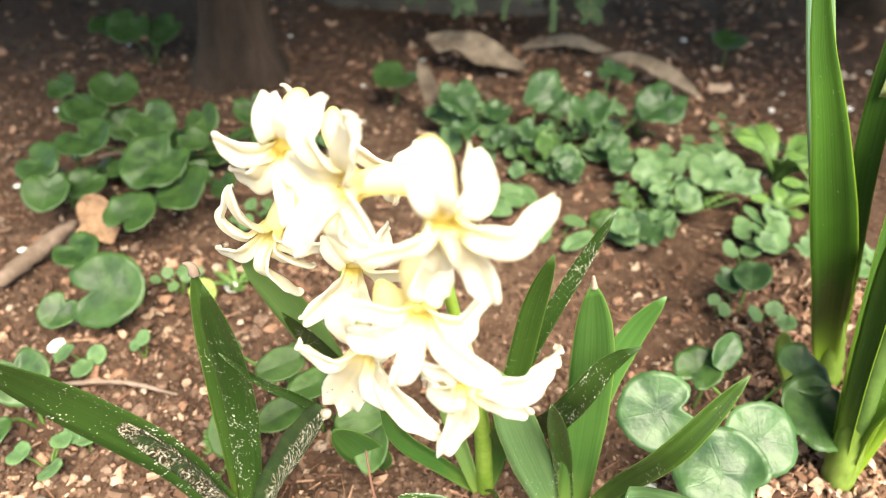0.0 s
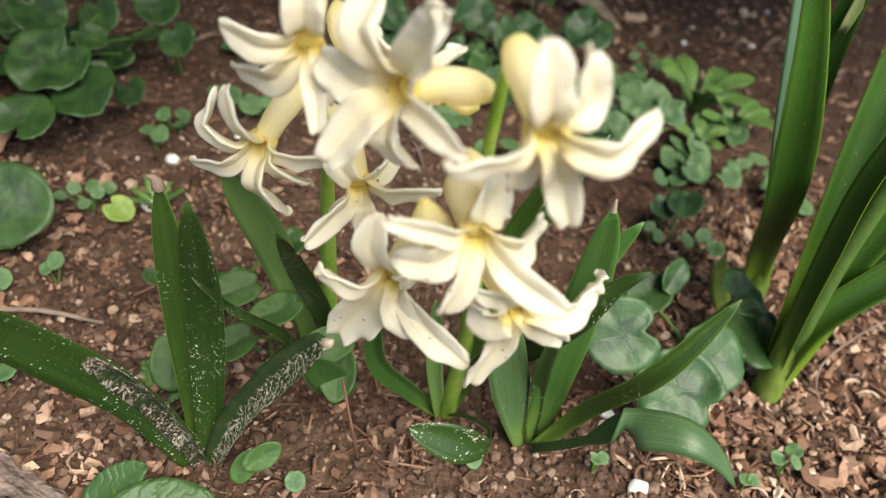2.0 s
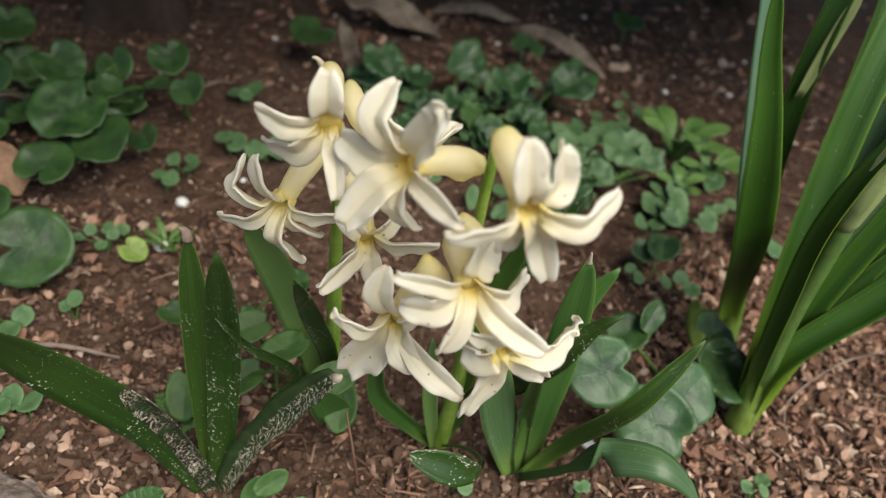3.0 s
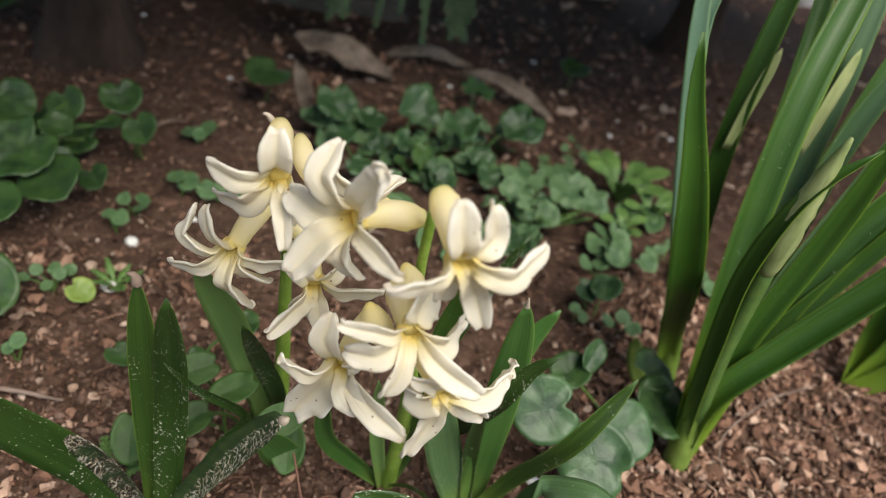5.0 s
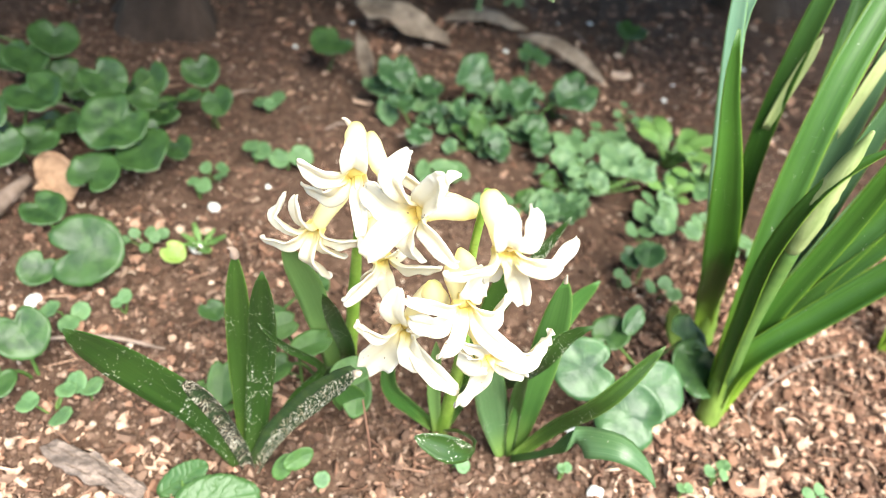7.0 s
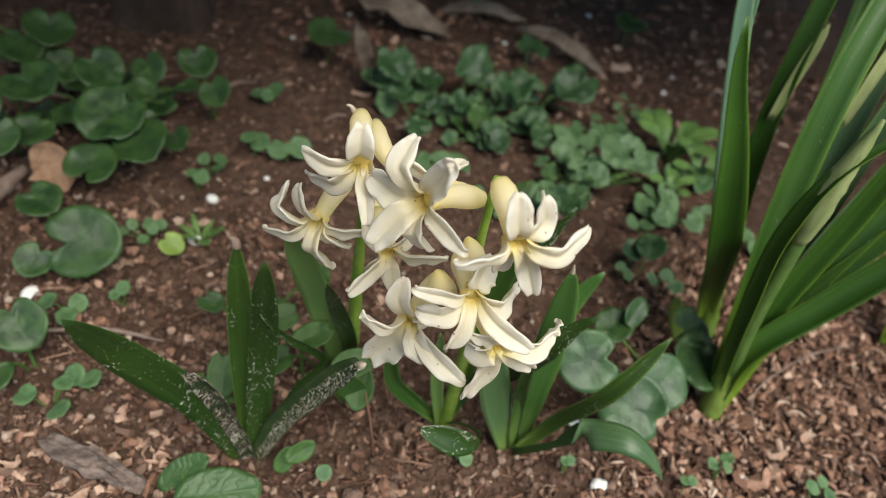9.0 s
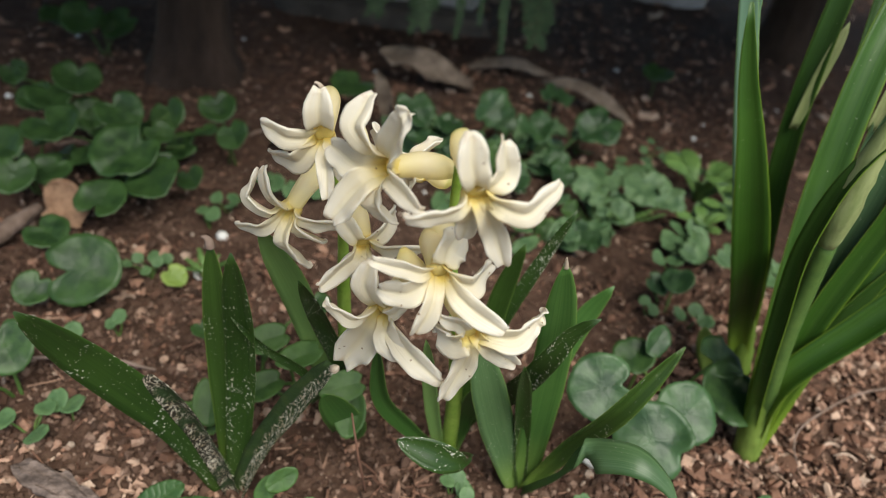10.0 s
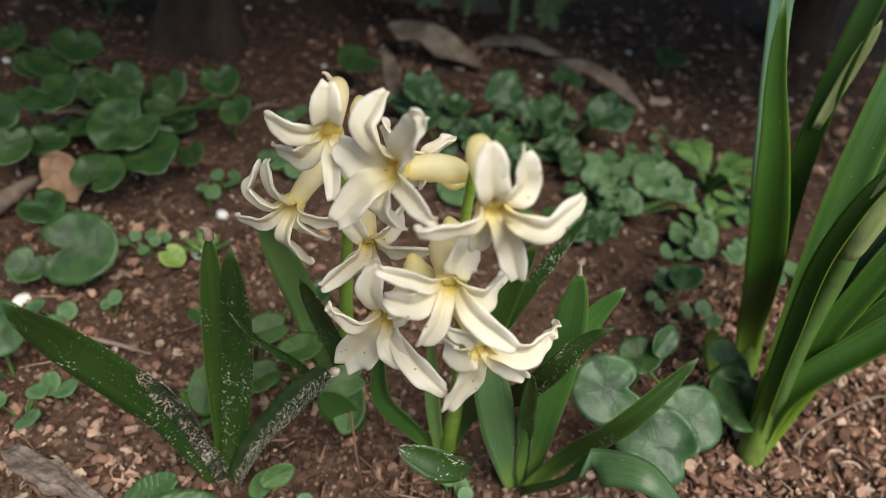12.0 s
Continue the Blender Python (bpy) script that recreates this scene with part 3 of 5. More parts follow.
leaf(plant, [(0.0880, 0.2630, 0.0000), (0.0900, 0.2350, 0.0300), (0.0890, 0.2050, 0.0620), (0.0830, 0.1910, 0.0750), (0.0760, 0.1880, 0.0800), (0.0690, 0.1880, 0.0830), (0.0615, 0.1885, 0.0860)], 0.0098, SPECKLED, face=(0.05, -0.75, 0.65), shape=SHORT, fold=0.6, n=64, label="short leaf curled over at its tip")
flower(plant, (0.0505, 0.198, 0.1743), (0.0695, 0.2066, 0.1719), [((0.0426, 0.1981, 0.1849), (0.0465, 0.202, 0.193), 0.0071),
    ((0.0535, 0.1909, 0.1862), (0.0552, 0.1865, 0.1950), 0.0080, 0.8),
    ((0.0425, 0.2015, 0.1733), (0.0352, 0.2091, 0.1751), 0.0081),
    ((0.0433, 0.1969, 0.1674), (0.0375, 0.1972, 0.1576), 0.0088),
    ((0.0487, 0.1938, 0.1657), (0.0543, 0.1951, 0.1598), 0.0076),
    ((0.056, 0.1837, 0.1756), (0.0609, 0.175, 0.1753), 0.005)])
flower(plant, (0.0738, 0.1735, 0.1805), (0.0689, 0.1900, 0.1890), [((0.0711, 0.1700, 0.1905), (0.0699, 0.1712, 0.1972), 0.0070),
    ((0.0794, 0.1757, 0.1868), (0.0781, 0.1762, 0.1938), 0.0058),
    ((0.0856, 0.1742, 0.1775), (0.0932, 0.1795, 0.1835), 0.0066),
    ((0.0789, 0.1780, 0.1700), (0.0830, 0.1780, 0.1600), 0.0064),
    ((0.0660, 0.1703, 0.1768), (0.0576, 0.1685, 0.1762), 0.0056),
    ((0.0725, 0.1790, 0.1715), (0.0722, 0.1810, 0.1650), 0.0056)])
flower(plant, (0.0678, 0.1829, 0.1526), (0.0649, 0.201, 0.1544), [((0.0701, 0.1862, 0.1586), (0.0732, 0.1916, 0.1616), 0.0093),
    ((0.0584, 0.1794, 0.1561), (0.0501, 0.1796, 0.1578), 0.0045),
    ((0.0593, 0.1798, 0.1481), (0.0523, 0.1829, 0.1467), 0.0072),
    ((0.0661, 0.1786, 0.1434), (0.063, 0.1791, 0.1356), 0.006),
    ((0.0766, 0.1755, 0.1482), (0.0858, 0.1724, 0.1442), 0.0064),
    ((0.0769, 0.1821, 0.1507), (0.082, 0.189, 0.1538), 0.0073)])
flower(plant, (0.0788, 0.1812, 0.1355), (0.073, 0.2010, 0.1350), [((0.0732, 0.1814, 0.1316), (0.0684, 0.1859, 0.1333), 0.0098),
    ((0.0744, 0.1804, 0.1393), (0.069, 0.1797, 0.1416), 0.0043),
    ((0.0777, 0.1839, 0.1211), (0.0734, 0.1849, 0.1076), 0.0074),
    ((0.0855, 0.1845, 0.1280), (0.0943, 0.1876, 0.1203), 0.0060, 0.6),
    ((0.0915, 0.1828, 0.1345), (0.1, 0.1915, 0.1366), 0.0080, 1.0)])
flower(plant, (0.0529, 0.199, 0.1265), (0.0642, 0.2178, 0.1322), [((0.0452, 0.1946, 0.1265), (0.0364, 0.1955, 0.1322), 0.0054, 0.8),
    ((0.0475, 0.2008, 0.1141), (0.0416, 0.2044, 0.1014), 0.0115),
    ((0.0565, 0.1931, 0.1208), (0.0606, 0.1925, 0.1158), 0.0094),
    ((0.063, 0.1894, 0.1193), (0.0726, 0.1855, 0.1137), 0.0078),
    ((0.048, 0.1966, 0.1379), (0.0492, 0.198, 0.1458), 0.0076),
    ((0.0574, 0.1969, 0.1289), (0.0602, 0.1998, 0.1309), 0.0039)])
flower(plant, (0.0588, 0.224, 0.1635), (0.0701, 0.222, 0.1605), [((0.0614, 0.2244, 0.1696), (0.0655, 0.2275, 0.1722), 0.0055, 0.8),
    ((0.0487, 0.2254, 0.1693), (0.0456, 0.2298, 0.1729), 0.0062),
    ((0.0585, 0.2213, 0.1611), (0.0572, 0.2226, 0.1582), 0.0061)])
bud(plant, [(0.0640, 0.1980, 0.1390), (0.0600, 0.1950, 0.1470), (0.0580, 0.1940, 0.1530)], 0.0042)
bud(plant, [(0.0710, 0.1990, 0.1520), (0.0680, 0.1990, 0.1580), (0.0660, 0.2000, 0.1620)], 0.0036)

plant = base("hyacinth_leaves", (0.122, 0.247, 0), "flowerless hyacinth clump, broad green leaves, one folded over", "hyacinth", "leafy hyacinths")
leaf(plant, [(0.122, 0.247, 0), (0.120, 0.241, 0.046), (0.117, 0.234, 0.096), (0.111, 0.223, 0.135)], 0.0150, CLEAN, label="upright leaf with a brown tip")
leaf(plant, [(0.122, 0.247, 0), (0.128, 0.268, 0.040), (0.141, 0.277, 0.076), (0.149, 0.276, 0.093)], 0.0112, CLEAN)
leaf(plant, [(0.122, 0.247, 0), (0.1337, 0.2355, 0.0377), (0.1442, 0.2223, 0.0726), (0.1605, 0.2244, 0.1040)], 0.0090, HYACINTH, fold=0.9, groove=0.25)
leaf(plant, [(0.122, 0.247, 0), (0.114, 0.240, 0.043), (0.103, 0.215, 0.097)], 0.0072, SPECKLED, fold=0.5)
leaf(plant, [(0.122, 0.247, 0), (0.107, 0.240, 0.033), (0.095, 0.230, 0.072), (0.087, 0.226, 0.099)], 0.0150, PALE_SPECKLED)
leaf(plant, [(0.122, 0.247, 0), (0.1269, 0.2211, 0.0356), (0.1307, 0.1983, 0.0753), (0.1412, 0.1917, 0.0806), (0.1511, 0.1873, 0.0755), (0.1557, 0.1832, 0.0696)], 0.0125, VIOLET_BLADE, face=(0.25, -0.55, 0.8), shape=BENT, fold=-0.35, n=36, label="leaf bent over, paler silvery underside")

v, f, uv = rod([(0.1115, 0.2240, 0.1330), (0.1109, 0.2228, 0.1360), (0.1106, 0.2222, 0.1378)], [0.0011, 0.0007, 0.0003], 8, 8, 0.3)
part("leaf_tip", mesh("leaf_tip", v, f, DRY_TIP, uv), plant, "dried brown leaf tip")
plant = base("hyacinth_leaves", (-0.004, 0.234, 0), "flowerless hyacinth with speckled leaves and two dried stubs", "hyacinth", "leafy hyacinths")
leaf(plant, [(-0.004, 0.234, 0), (-0.025, 0.231, 0.040), (-0.0455, 0.219, 0.079), (-0.0572, 0.204, 0.1122)], 0.0160, SPECKLED)
leaf(plant, [(-0.004, 0.234, 0), (-0.009, 0.245, 0.058), (-0.010, 0.245, 0.117)], 0.0110, HYACINTH, fold=0.3)
v, f, uv = rod([(-0.0100, 0.2450, 0.1150), (-0.0102, 0.2449, 0.1175), (-0.0110, 0.2445, 0.1192), (-0.0125, 0.2440, 0.1198)], [0.0019, 0.0017, 0.0012, 0.0005], 10, 8, 0.5)
part("leaf_tip", mesh("leaf_tip", v, f, TWIG, uv), plant, "withered brown leaf tip")
leaf(plant, [(-0.004, 0.234, 0), (0.001, 0.236, 0.068), (0.004, 0.221, 0.129)], 0.0118, SPECKLED, fold=0.3)
leaf(plant, [(-0.004, 0.234, 0), (-0.010, 0.222, 0.040), (-0.014, 0.211, 0.070), (-0.019, 0.202, 0.092)], 0.0078, DRY, shape=STUB, fold=0.8, thick=0.0014, wave=0.15, label="dying leaf stub with a white crust")
cut = leaf(plant, [(-0.004, 0.234, 0), (0.008, 0.229, 0.031), (0.025, 0.217, 0.070), (0.0385, 0.205, 0.099)], 0.0105, DRY_EDGE, shape=STUB, fold=0.7, thick=0.0018, wave=0.15, face=(-0.35, -0.6, 0.6), label="cut-off leaf with a dried crusted edge")
v, f, uv = rod([(0.0385, 0.206, 0.0970), (0.0400, 0.2045, 0.0993), (0.0408, 0.2040, 0.1005)], [0.0006, 0.0016, 0.0014, 0.0005], 10, 10, 0.3)
part("cut_tip", mesh("cut_tip", v, f, DRY_TIP, uv), cut, "pale dried tip")
leaf(plant, [(-0.004, 0.237, 0), (0.014, 0.246, 0.036), (0.0255, 0.245, 0.056), (0.020, 0.241, 0.066), (0.011, 0.236, 0.077), (0.003, 0.2295, 0.093), (0.001, 0.2275, 0.098)], 0.0036, SPECKLED, fold=0.9, label="thin bent-back dying leaf")


# ---- daffodils ----
def daffodil(name, place, label, blades):
    plant = base(name, place, label, "daffodil", "daffodil clumps")
    for points, width, mat, opts in blades:
        opts = dict(opts)
        face = opts.pop("face", (-0.25, -0.85, 0.45))
        v, f, uv = strap([(points[0][0], points[0][1], -0.008)] + points[1:], width, face, thick=0.0016, n=28, m=6, **opts)
        part("leaf", mesh("leaf", v, f, mat, uv), plant)
    return plant


B, C = (0.262, 0.342, 0), (0.241, 0.278, 0)
clump = daffodil("daffodil_clump", (0.25, 0.31, 0), "clump of tall deep green daffodil leaves in soil", [
    ([B, (0.243, 0.330, 0.040), (0.225, 0.312, 0.083), (0.209, 0.302, 0.121), (0.196, 0.300, 0.156), (0.187, 0.300, 0.179), (0.181, 0.300, 0.198), (0.178, 0.299, 0.208)], 0.0172, DAFFODIL, {"fold": 0.55, "shape": TAPER}),
    ([B, (0.250, 0.338, 0.040), (0.211, 0.314, 0.120), (0.191, 0.311, 0.178), (0.1805, 0.310, 0.211), (0.1775, 0.310, 0.226), (0.1765, 0.309, 0.244)], 0.0098, DAFFODIL_BACK, {"fold": 0.3}),
    ([B, (0.252, 0.339, 0.040), (0.214, 0.318, 0.120), (0.193, 0.313, 0.178), (0.1845, 0.312, 0.212), (0.188, 0.311, 0.229), (0.196, 0.310, 0.237)], 0.0075, DAFFODIL_BACK, {"fold": 0.3}),
    ([B, (0.254, 0.345, 0.051), (0.242, 0.350, 0.132), (0.241, 0.352, 0.190), (0.245, 0.355, 0.235), (0.250, 0.358, 0.275)], 0.0108, DAFFODIL, {"fold": 0.4, "twist": 0.6}),
    ([C, (0.235, 0.290, 0.076), (0.238, 0.305, 0.133), (0.246, 0.320, 0.189), (0.260, 0.335, 0.230), (0.275, 0.350, 0.285)], 0.0150, DAFFODIL, {"fold": 0.55}),
    ([C, (0.245, 0.308, 0.080), (0.257, 0.340, 0.170), (0.263, 0.362, 0.240), (0.268, 0.375, 0.290)], 0.0095, DAFFODIL, {"fold": 0.6}),
    ([C, (0.256, 0.304, 0.072), (0.283, 0.330, 0.150), (0.300, 0.342, 0.205), (0.318, 0.350, 0.255)], 0.0092, DAFFODIL, {"fold": 0.6}),
    ([C, (0.256, 0.290, 0.060), (0.285, 0.300, 0.118), (0.312, 0.304, 0.165), (0.335, 0.304, 0.195)], 0.0085, DAFFODIL, {"fold": 0.7}),
    ([C, (0.251, 0.300, 0.070), (0.267, 0.325, 0.156), (0.277, 0.340, 0.215), (0.281, 0.350, 0.250)], 0.0110, DAFFODIL_GREY, {"fold": 0.3}),
    ([C, (0.221, 0.268, 0.083), (0.213, 0.262, 0.133), (0.217, 0.256, 0.169), (0.230, 0.250, 0.190)], 0.0085, DAFFODIL, {"fold": 0.6, "face": (-0.6, -0.3, 0.7)}),
    ([C, (0.242, 0.278, 0.077), (0.252, 0.276, 0.139), (0.254, 0.272, 0.180), (0.253, 0.268, 0.207)], 0.0112, DAFFODIL, {"fold": 0.7}),
    ([C, (0.252, 0.295, 0.074), (0.266, 0.310, 0.133), (0.276, 0.315, 0.186), (0.287, 0.315, 0.213), (0.300, 0.310, 0.236)], 0.0112, DAFFODIL_GREY, {"fold": 0.6}),
    ([C, (0.253, 0.290, 0.078), (0.277, 0.300, 0.147), (0.286, 0.300, 0.185), (0.295, 0.298, 0.216), (0.300, 0.288, 0.240)], 0.0105, DAFFODIL_GREY, {"fold": 0.5}),
    ([C, (0.256, 0.285, 0.075), (0.281, 0.290, 0.140), (0.306, 0.288, 0.183), (0.325, 0.280, 0.218)], 0.0140, DAFFODIL, {"fold": 0.6}),
    ([C, (0.236, 0.272, 0.048), (0.258, 0.268, 0.089), (0.281, 0.262, 0.132), (0.293, 0.255, 0.164), (0.310, 0.244, 0.202)], 0.0135, DAFFODIL, {"fold": 0.7, "face": (-0.5, -0.5, 0.7)}),
    ([C, (0.257, 0.282, 0.077), (0.281, 0.284, 0.120), (0.297, 0.282, 0.156), (0.311, 0.280, 0.182)], 0.0090, DAFFODIL, {"fold": 0.6}),
])
for k, (foot, top, r) in enumerate((((0.241, 0.278, -0.006), (0.234, 0.276, 0.046), 0.0068), ((0.262, 0.342, -0.006), (0.250, 0.339, 0.044), 0.0068))):
    v, f, uv = rod([foot, tuple(0.5 * (a + b) for a, b in zip(foot, top)), top], [r * 0.9, r, r * 0.85, r * 0.5], 14, 14, 0.25)
    part("leaf_base", mesh("leaf_base", v, f, FOOT, uv), clump, "pale sheathed foot of the leaves")
v, f, uv = rod([(0.240, 0.277, 0.02), (0.228, 0.270, 0.074), (0.222, 0.2635, 0.132)], [0.0042, 0.0040, 0.0034], 14, 10)
part("flower_stem", mesh("flower_stem", v, f, STEM, uv), clump)
v, f, uv = rod([(0.2220, 0.2635, 0.129), (0.2195, 0.260, 0.155), (0.2205, 0.2555, 0.191)], [0.0034, 0.0056, 0.0050, 0.0036, 0.0008], 18, 12, 0.15)
part("bud", mesh("bud", v, f, SHEATH, uv), clump, "closed bud in a papery pale sheath")
v, f, uv = strap([(0.262, 0.326, 0.155), (0.266, 0.328, 0.182), (0.273, 0.333, 0.205)], 0.0065, (0, -1, 0.3), n=12, m=4, fold=0.5)
part("sheath", mesh("sheath", v, f, SHEATH, uv), clump, "papery pale sheath")
v, f, uv = strap([(0.240, 0.348, 0.145), (0.243, 0.349, 0.168), (0.248, 0.350, 0.196)], 0.0065, (0, -1, 0.3), n=12, m=4, fold=0.5)
part("sheath", mesh("sheath", v, f, SHEATH, uv), clump, "papery pale sheath")
v, f, uv = strap([(0.243, 0.334, -0.004), (0.232, 0.333, 0.018), (0.227, 0.334, 0.034)], 0.010, (-0.3, -1, 0.3), n=10, m=4)
part("sheath", mesh("sheath", v, f, YELLOWING, uv), clump, "yellowed sheath at the foot")
D = (0.396, 0.345, 0)
daffodil("daffodil_clump", D, "smaller clump of bright green daffodil leaves", [
    ([D, (0.403, 0.340, 0.028), (0.404, 0.335, 0.078), (0.422, 0.330, 0.150)], 0.022, DAFFODIL, {"fold": 0.3}),
    ([D, (0.395, 0.350, 0.029), (0.398, 0.350, 0.087), (0.415, 0.350, 0.160)], 0.019, DAFFODIL, {"fold": 0.3}),
    ([D, (0.409, 0.335, 0.017), (0.425, 0.330, 0.059), (0.450, 0.322, 0.115)], 0.019, DAFFODIL, {"fold": 0.3}),
])


# ---- violets and seedlings ----
def heart(r, cup=0.25, notch=0.55, long=1.0, wavy=0.04, lobes=0.0):
    """A round, heart-based leaf blade, stalk end at the notch: verts, faces, uvs (round, out). Tip along +y."""
    rings, around = 7, 48
    seed = random.random() * 40
    top, uv = [(0, 0, 0)], [(0, 0)]
    for i in range(1, rings + 1):
        q = i / rings
        for j in range(around):
            a = 2 * math.pi * (j + 0.5) / around
            edge = 1.0 - notch * math.exp(-(min(a, 2 * math.pi - a) / 0.30) ** 2) + 0.06 * math.cos(a - math.pi) ** 8
            if i == rings:
                edge *= 1 + 0.016 * math.cos(20 * a + seed) + lobes * math.cos(5 * a + seed) + 0.05 * noise.noise((1.5 * math.cos(a), 1.5 * math.sin(a), seed))
            x, y = math.sin(a) * edge * q, -math.cos(a) * edge * q * long
            z = cup * (q ** 2) * (0.45 + 0.55 * abs(math.sin(a))) - min(0.05, 0.15 * abs(cup)) * math.exp(-(x / 0.14) ** 2)
            z += wavy * 3.5 * q * noise.noise((1.3 * q * math.cos(a) + seed, 1.3 * q * math.sin(a), seed)) + wavy * 2.2 * q ** 3 * noise.noise((2.6 * math.cos(a) + seed, 2.6 * math.sin(a), seed)) - 0.10 * max(0.0, q - 0.8) ** 2 * 25 * cup
            top.append((x * r, y * r, z * r))
            uv.append((j / around, q))
    n = len(top)
    low = [(x, y, z - 0.0006 * (1 - 0.5 * math.hypot(x, y) / r)) for x, y, z in top]
    faces = []
    for off, flip in ((0, False), (n, True)):
        for j in range(around):
            k = (j + 1) % around
            tri = [off, off + 1 + j, off + 1 + k]
            faces.append(tuple(reversed(tri)) if flip else tuple(tri))
            for i in range(rings - 1):
                a = off + 1 + i * around
                quad = [a + j, a + around + j, a + around + k, a + k]
                faces.append(tuple(reversed(quad)) if flip else tuple(quad))
    a = 1 + (rings - 1) * around
    for j in range(around):
        k = (j + 1) % around
        faces.append((a + j, n + a + j, n + a + k, a + k))
    return top + low, faces, uv + uv


def round_leaf(plant, place, r, root, mat, up=None, spin=None, cup=0.25, notch=0.5, long=1.0, stem=0.0009, wavy=0.05, lobes=0.0):
    """A leaf on its stem: the blade's middle at place, the stem from the root."""
    up = up or (random.uniform(-0.35, 0.35), random.uniform(-0.8, -0.2), 1.0)
    z = unit(up)
    spin = random.uniform(-1.2, 1.2) if spin is None else spin
    y = np.array((math.sin(spin), -math.cos(spin), 0.0))
    y = unit(y - (y @ z) * z)
    x = np.cross(y, z)
    v, f, uv = heart(r, cup, notch, long, wavy, lobes)
    v = [np.array(place) + x * p[0] + y * p[1] + z * p[2] for p in v]
    blade = part("leaf", mesh("leaf", v, f, mat, uv), plant)
    foot = np.array((root[0], root[1], -0.004))
    top = np.array(place) - y * r * 0.12 - z * 0.0008
    mid = 0.5 * (foot + top) + np.array((0, 0, 0.12 * np.linalg.norm(top - foot))) - y * r * 0.3
    v, f, uv = rod([foot, mid, top], [stem, stem, stem * 0.8], 8, 6)
    part("leaf_stem", mesh("leaf_stem", v, f, STEM, uv), plant)
    return blade


def violet(root, label, leaves, mat=None, category="violet", group="violets", **opts):
    plant = base("violet", (root[0], root[1], 0), label, category, group)
    for x, y, z, r, *own in leaves:
        round_leaf(plant, (x, y, z), r, (root[0] + random.uniform(-.006, .006), root[1] + random.uniform(-.006, .006)), mat or VIOLET, **{**opts, **(own[0] if own else {})})
    return plant


def tilt(x, y, spin, **more):
    return {"up": (x, y, 1.0), "spin": spin, **more}


violet((-0.150, 0.500), "violet with dark green heart-shaped leaves in a heap", [
    (-0.131, 0.465, 0.042, 0.0225, tilt(0.1, -0.5, -0.5)), (-0.110, 0.452, 0.030, 0.0188, tilt(-0.25, -0.35, 0.6)), (-0.132, 0.422, 0.028, 0.0160, tilt(0.0, -0.45, 2.9, notch=0.75)),
    (-0.152, 0.511, 0.050, 0.0166, tilt(0.2, -0.6, 0.8)), (-0.128, 0.542, 0.040, 0.0135, tilt(-0.2, -0.9, 0.3)), (-0.128, 0.517, 0.035, 0.0110, tilt(0.3, -0.5, 1.2)), (-0.094, 0.478, 0.020, 0.0100, tilt(-0.4, -0.7, 0.4))])
heap = random.Random(4)
violet((-0.165, 0.525), "low dark violet leaves under the taller ones", [(heap.uniform(-0.225, -0.095), heap.uniform(0.475, 0.565), heap.uniform(0.008, 0.030), heap.uniform(0.009, 0.0165), tilt(heap.uniform(-0.5, 0.5), heap.uniform(-0.9, -0.1), heap.uniform(-1.5, 1.5))) for k in range(16)])
violet((-0.200, 0.480), "spreading violet with dark green rounded leaves", [
    (-0.190, 0.489, 0.045, 0.0200, tilt(-0.1, -0.35, 0.9, notch=0.7)), (-0.181, 0.462, 0.025, 0.0130, tilt(0.1, -0.4, -0.3)), (-0.196, 0.442, 0.030, 0.0145, tilt(0.3, -0.7, 0.2)), (-0.222, 0.480, 0.030, 0.0160)])
violet((-0.210, 0.590), "violet tuft with dark leaves near the trunk", [(-0.208, 0.571, 0.050, 0.0182), (-0.222, 0.552, 0.040, 0.0165, tilt(0.2, -0.3, 0.5)), (-0.245, 0.575, 0.030, 0.0150), (-0.283, 0.615, 0.030, 0.0094)])
violet((-0.085, 0.560), "small violet with three leaves on bare soil", [(-0.098, 0.566, 0.040, 0.0150, tilt(0.1, -0.7, 0.4)), (-0.079, 0.537, 0.030, 0.0128, tilt(-0.3, -0.9, 0.3))])
violet((-0.128, 0.365), "violet with one broad flat leaf and a small one", [(-0.114, 0.350, 0.025, 0.0205, tilt(0.05, -0.95, 1.9, cup=0.08, notch=0.7)), (-0.138, 0.343, 0.015, 0.0100, tilt(0.35, -0.75, -0.2)), (-0.152, 0.391, 0.020, 0.0130, tilt(0.0, -0.35, 1.0))])
violet((-0.120, 0.285), "violet leaves at the edge of the bed", [(-0.120, 0.284, 0.025, 0.0130, tilt(0.25, -0.8, 0.6)), (-0.126, 0.262, 0.014, 0.0100)])
violet((-0.312, 0.667), "single small violet leaf on soil", [(-0.312, 0.667, 0.015, 0.0125)])
violet((0.000, 0.700), "violet with a single round dark leaf", [(-0.003, 0.691, 0.025, 0.0211)])
violet((0.060, 0.630), "violet with pale green rounded leaves", [(0.059, 0.622, 0.034, 0.0180, tilt(0.1, -0.8, 0.3)), (0.066, 0.592, 0.020, 0.0118), (0.093, 0.630, 0.020, 0.0130), (0.079, 0.540, 0.018, 0.0115)], VIOLET_GREY, wavy=0.13, lobes=0.06)
violet((0.125, 0.600), "violet with upright oval green leaf", [(0.128, 0.624, 0.042, 0.0145, tilt(0.3, -1.2, 2.9, long=1.35, notch=0.1)), (0.118, 0.580, 0.025, 0.0112), (0.097, 0.590, 0.016, 0.0105), (0.145, 0.535, 0.018, 0.0115)], VIOLET_GREY, wavy=0.13, lobes=0.06)
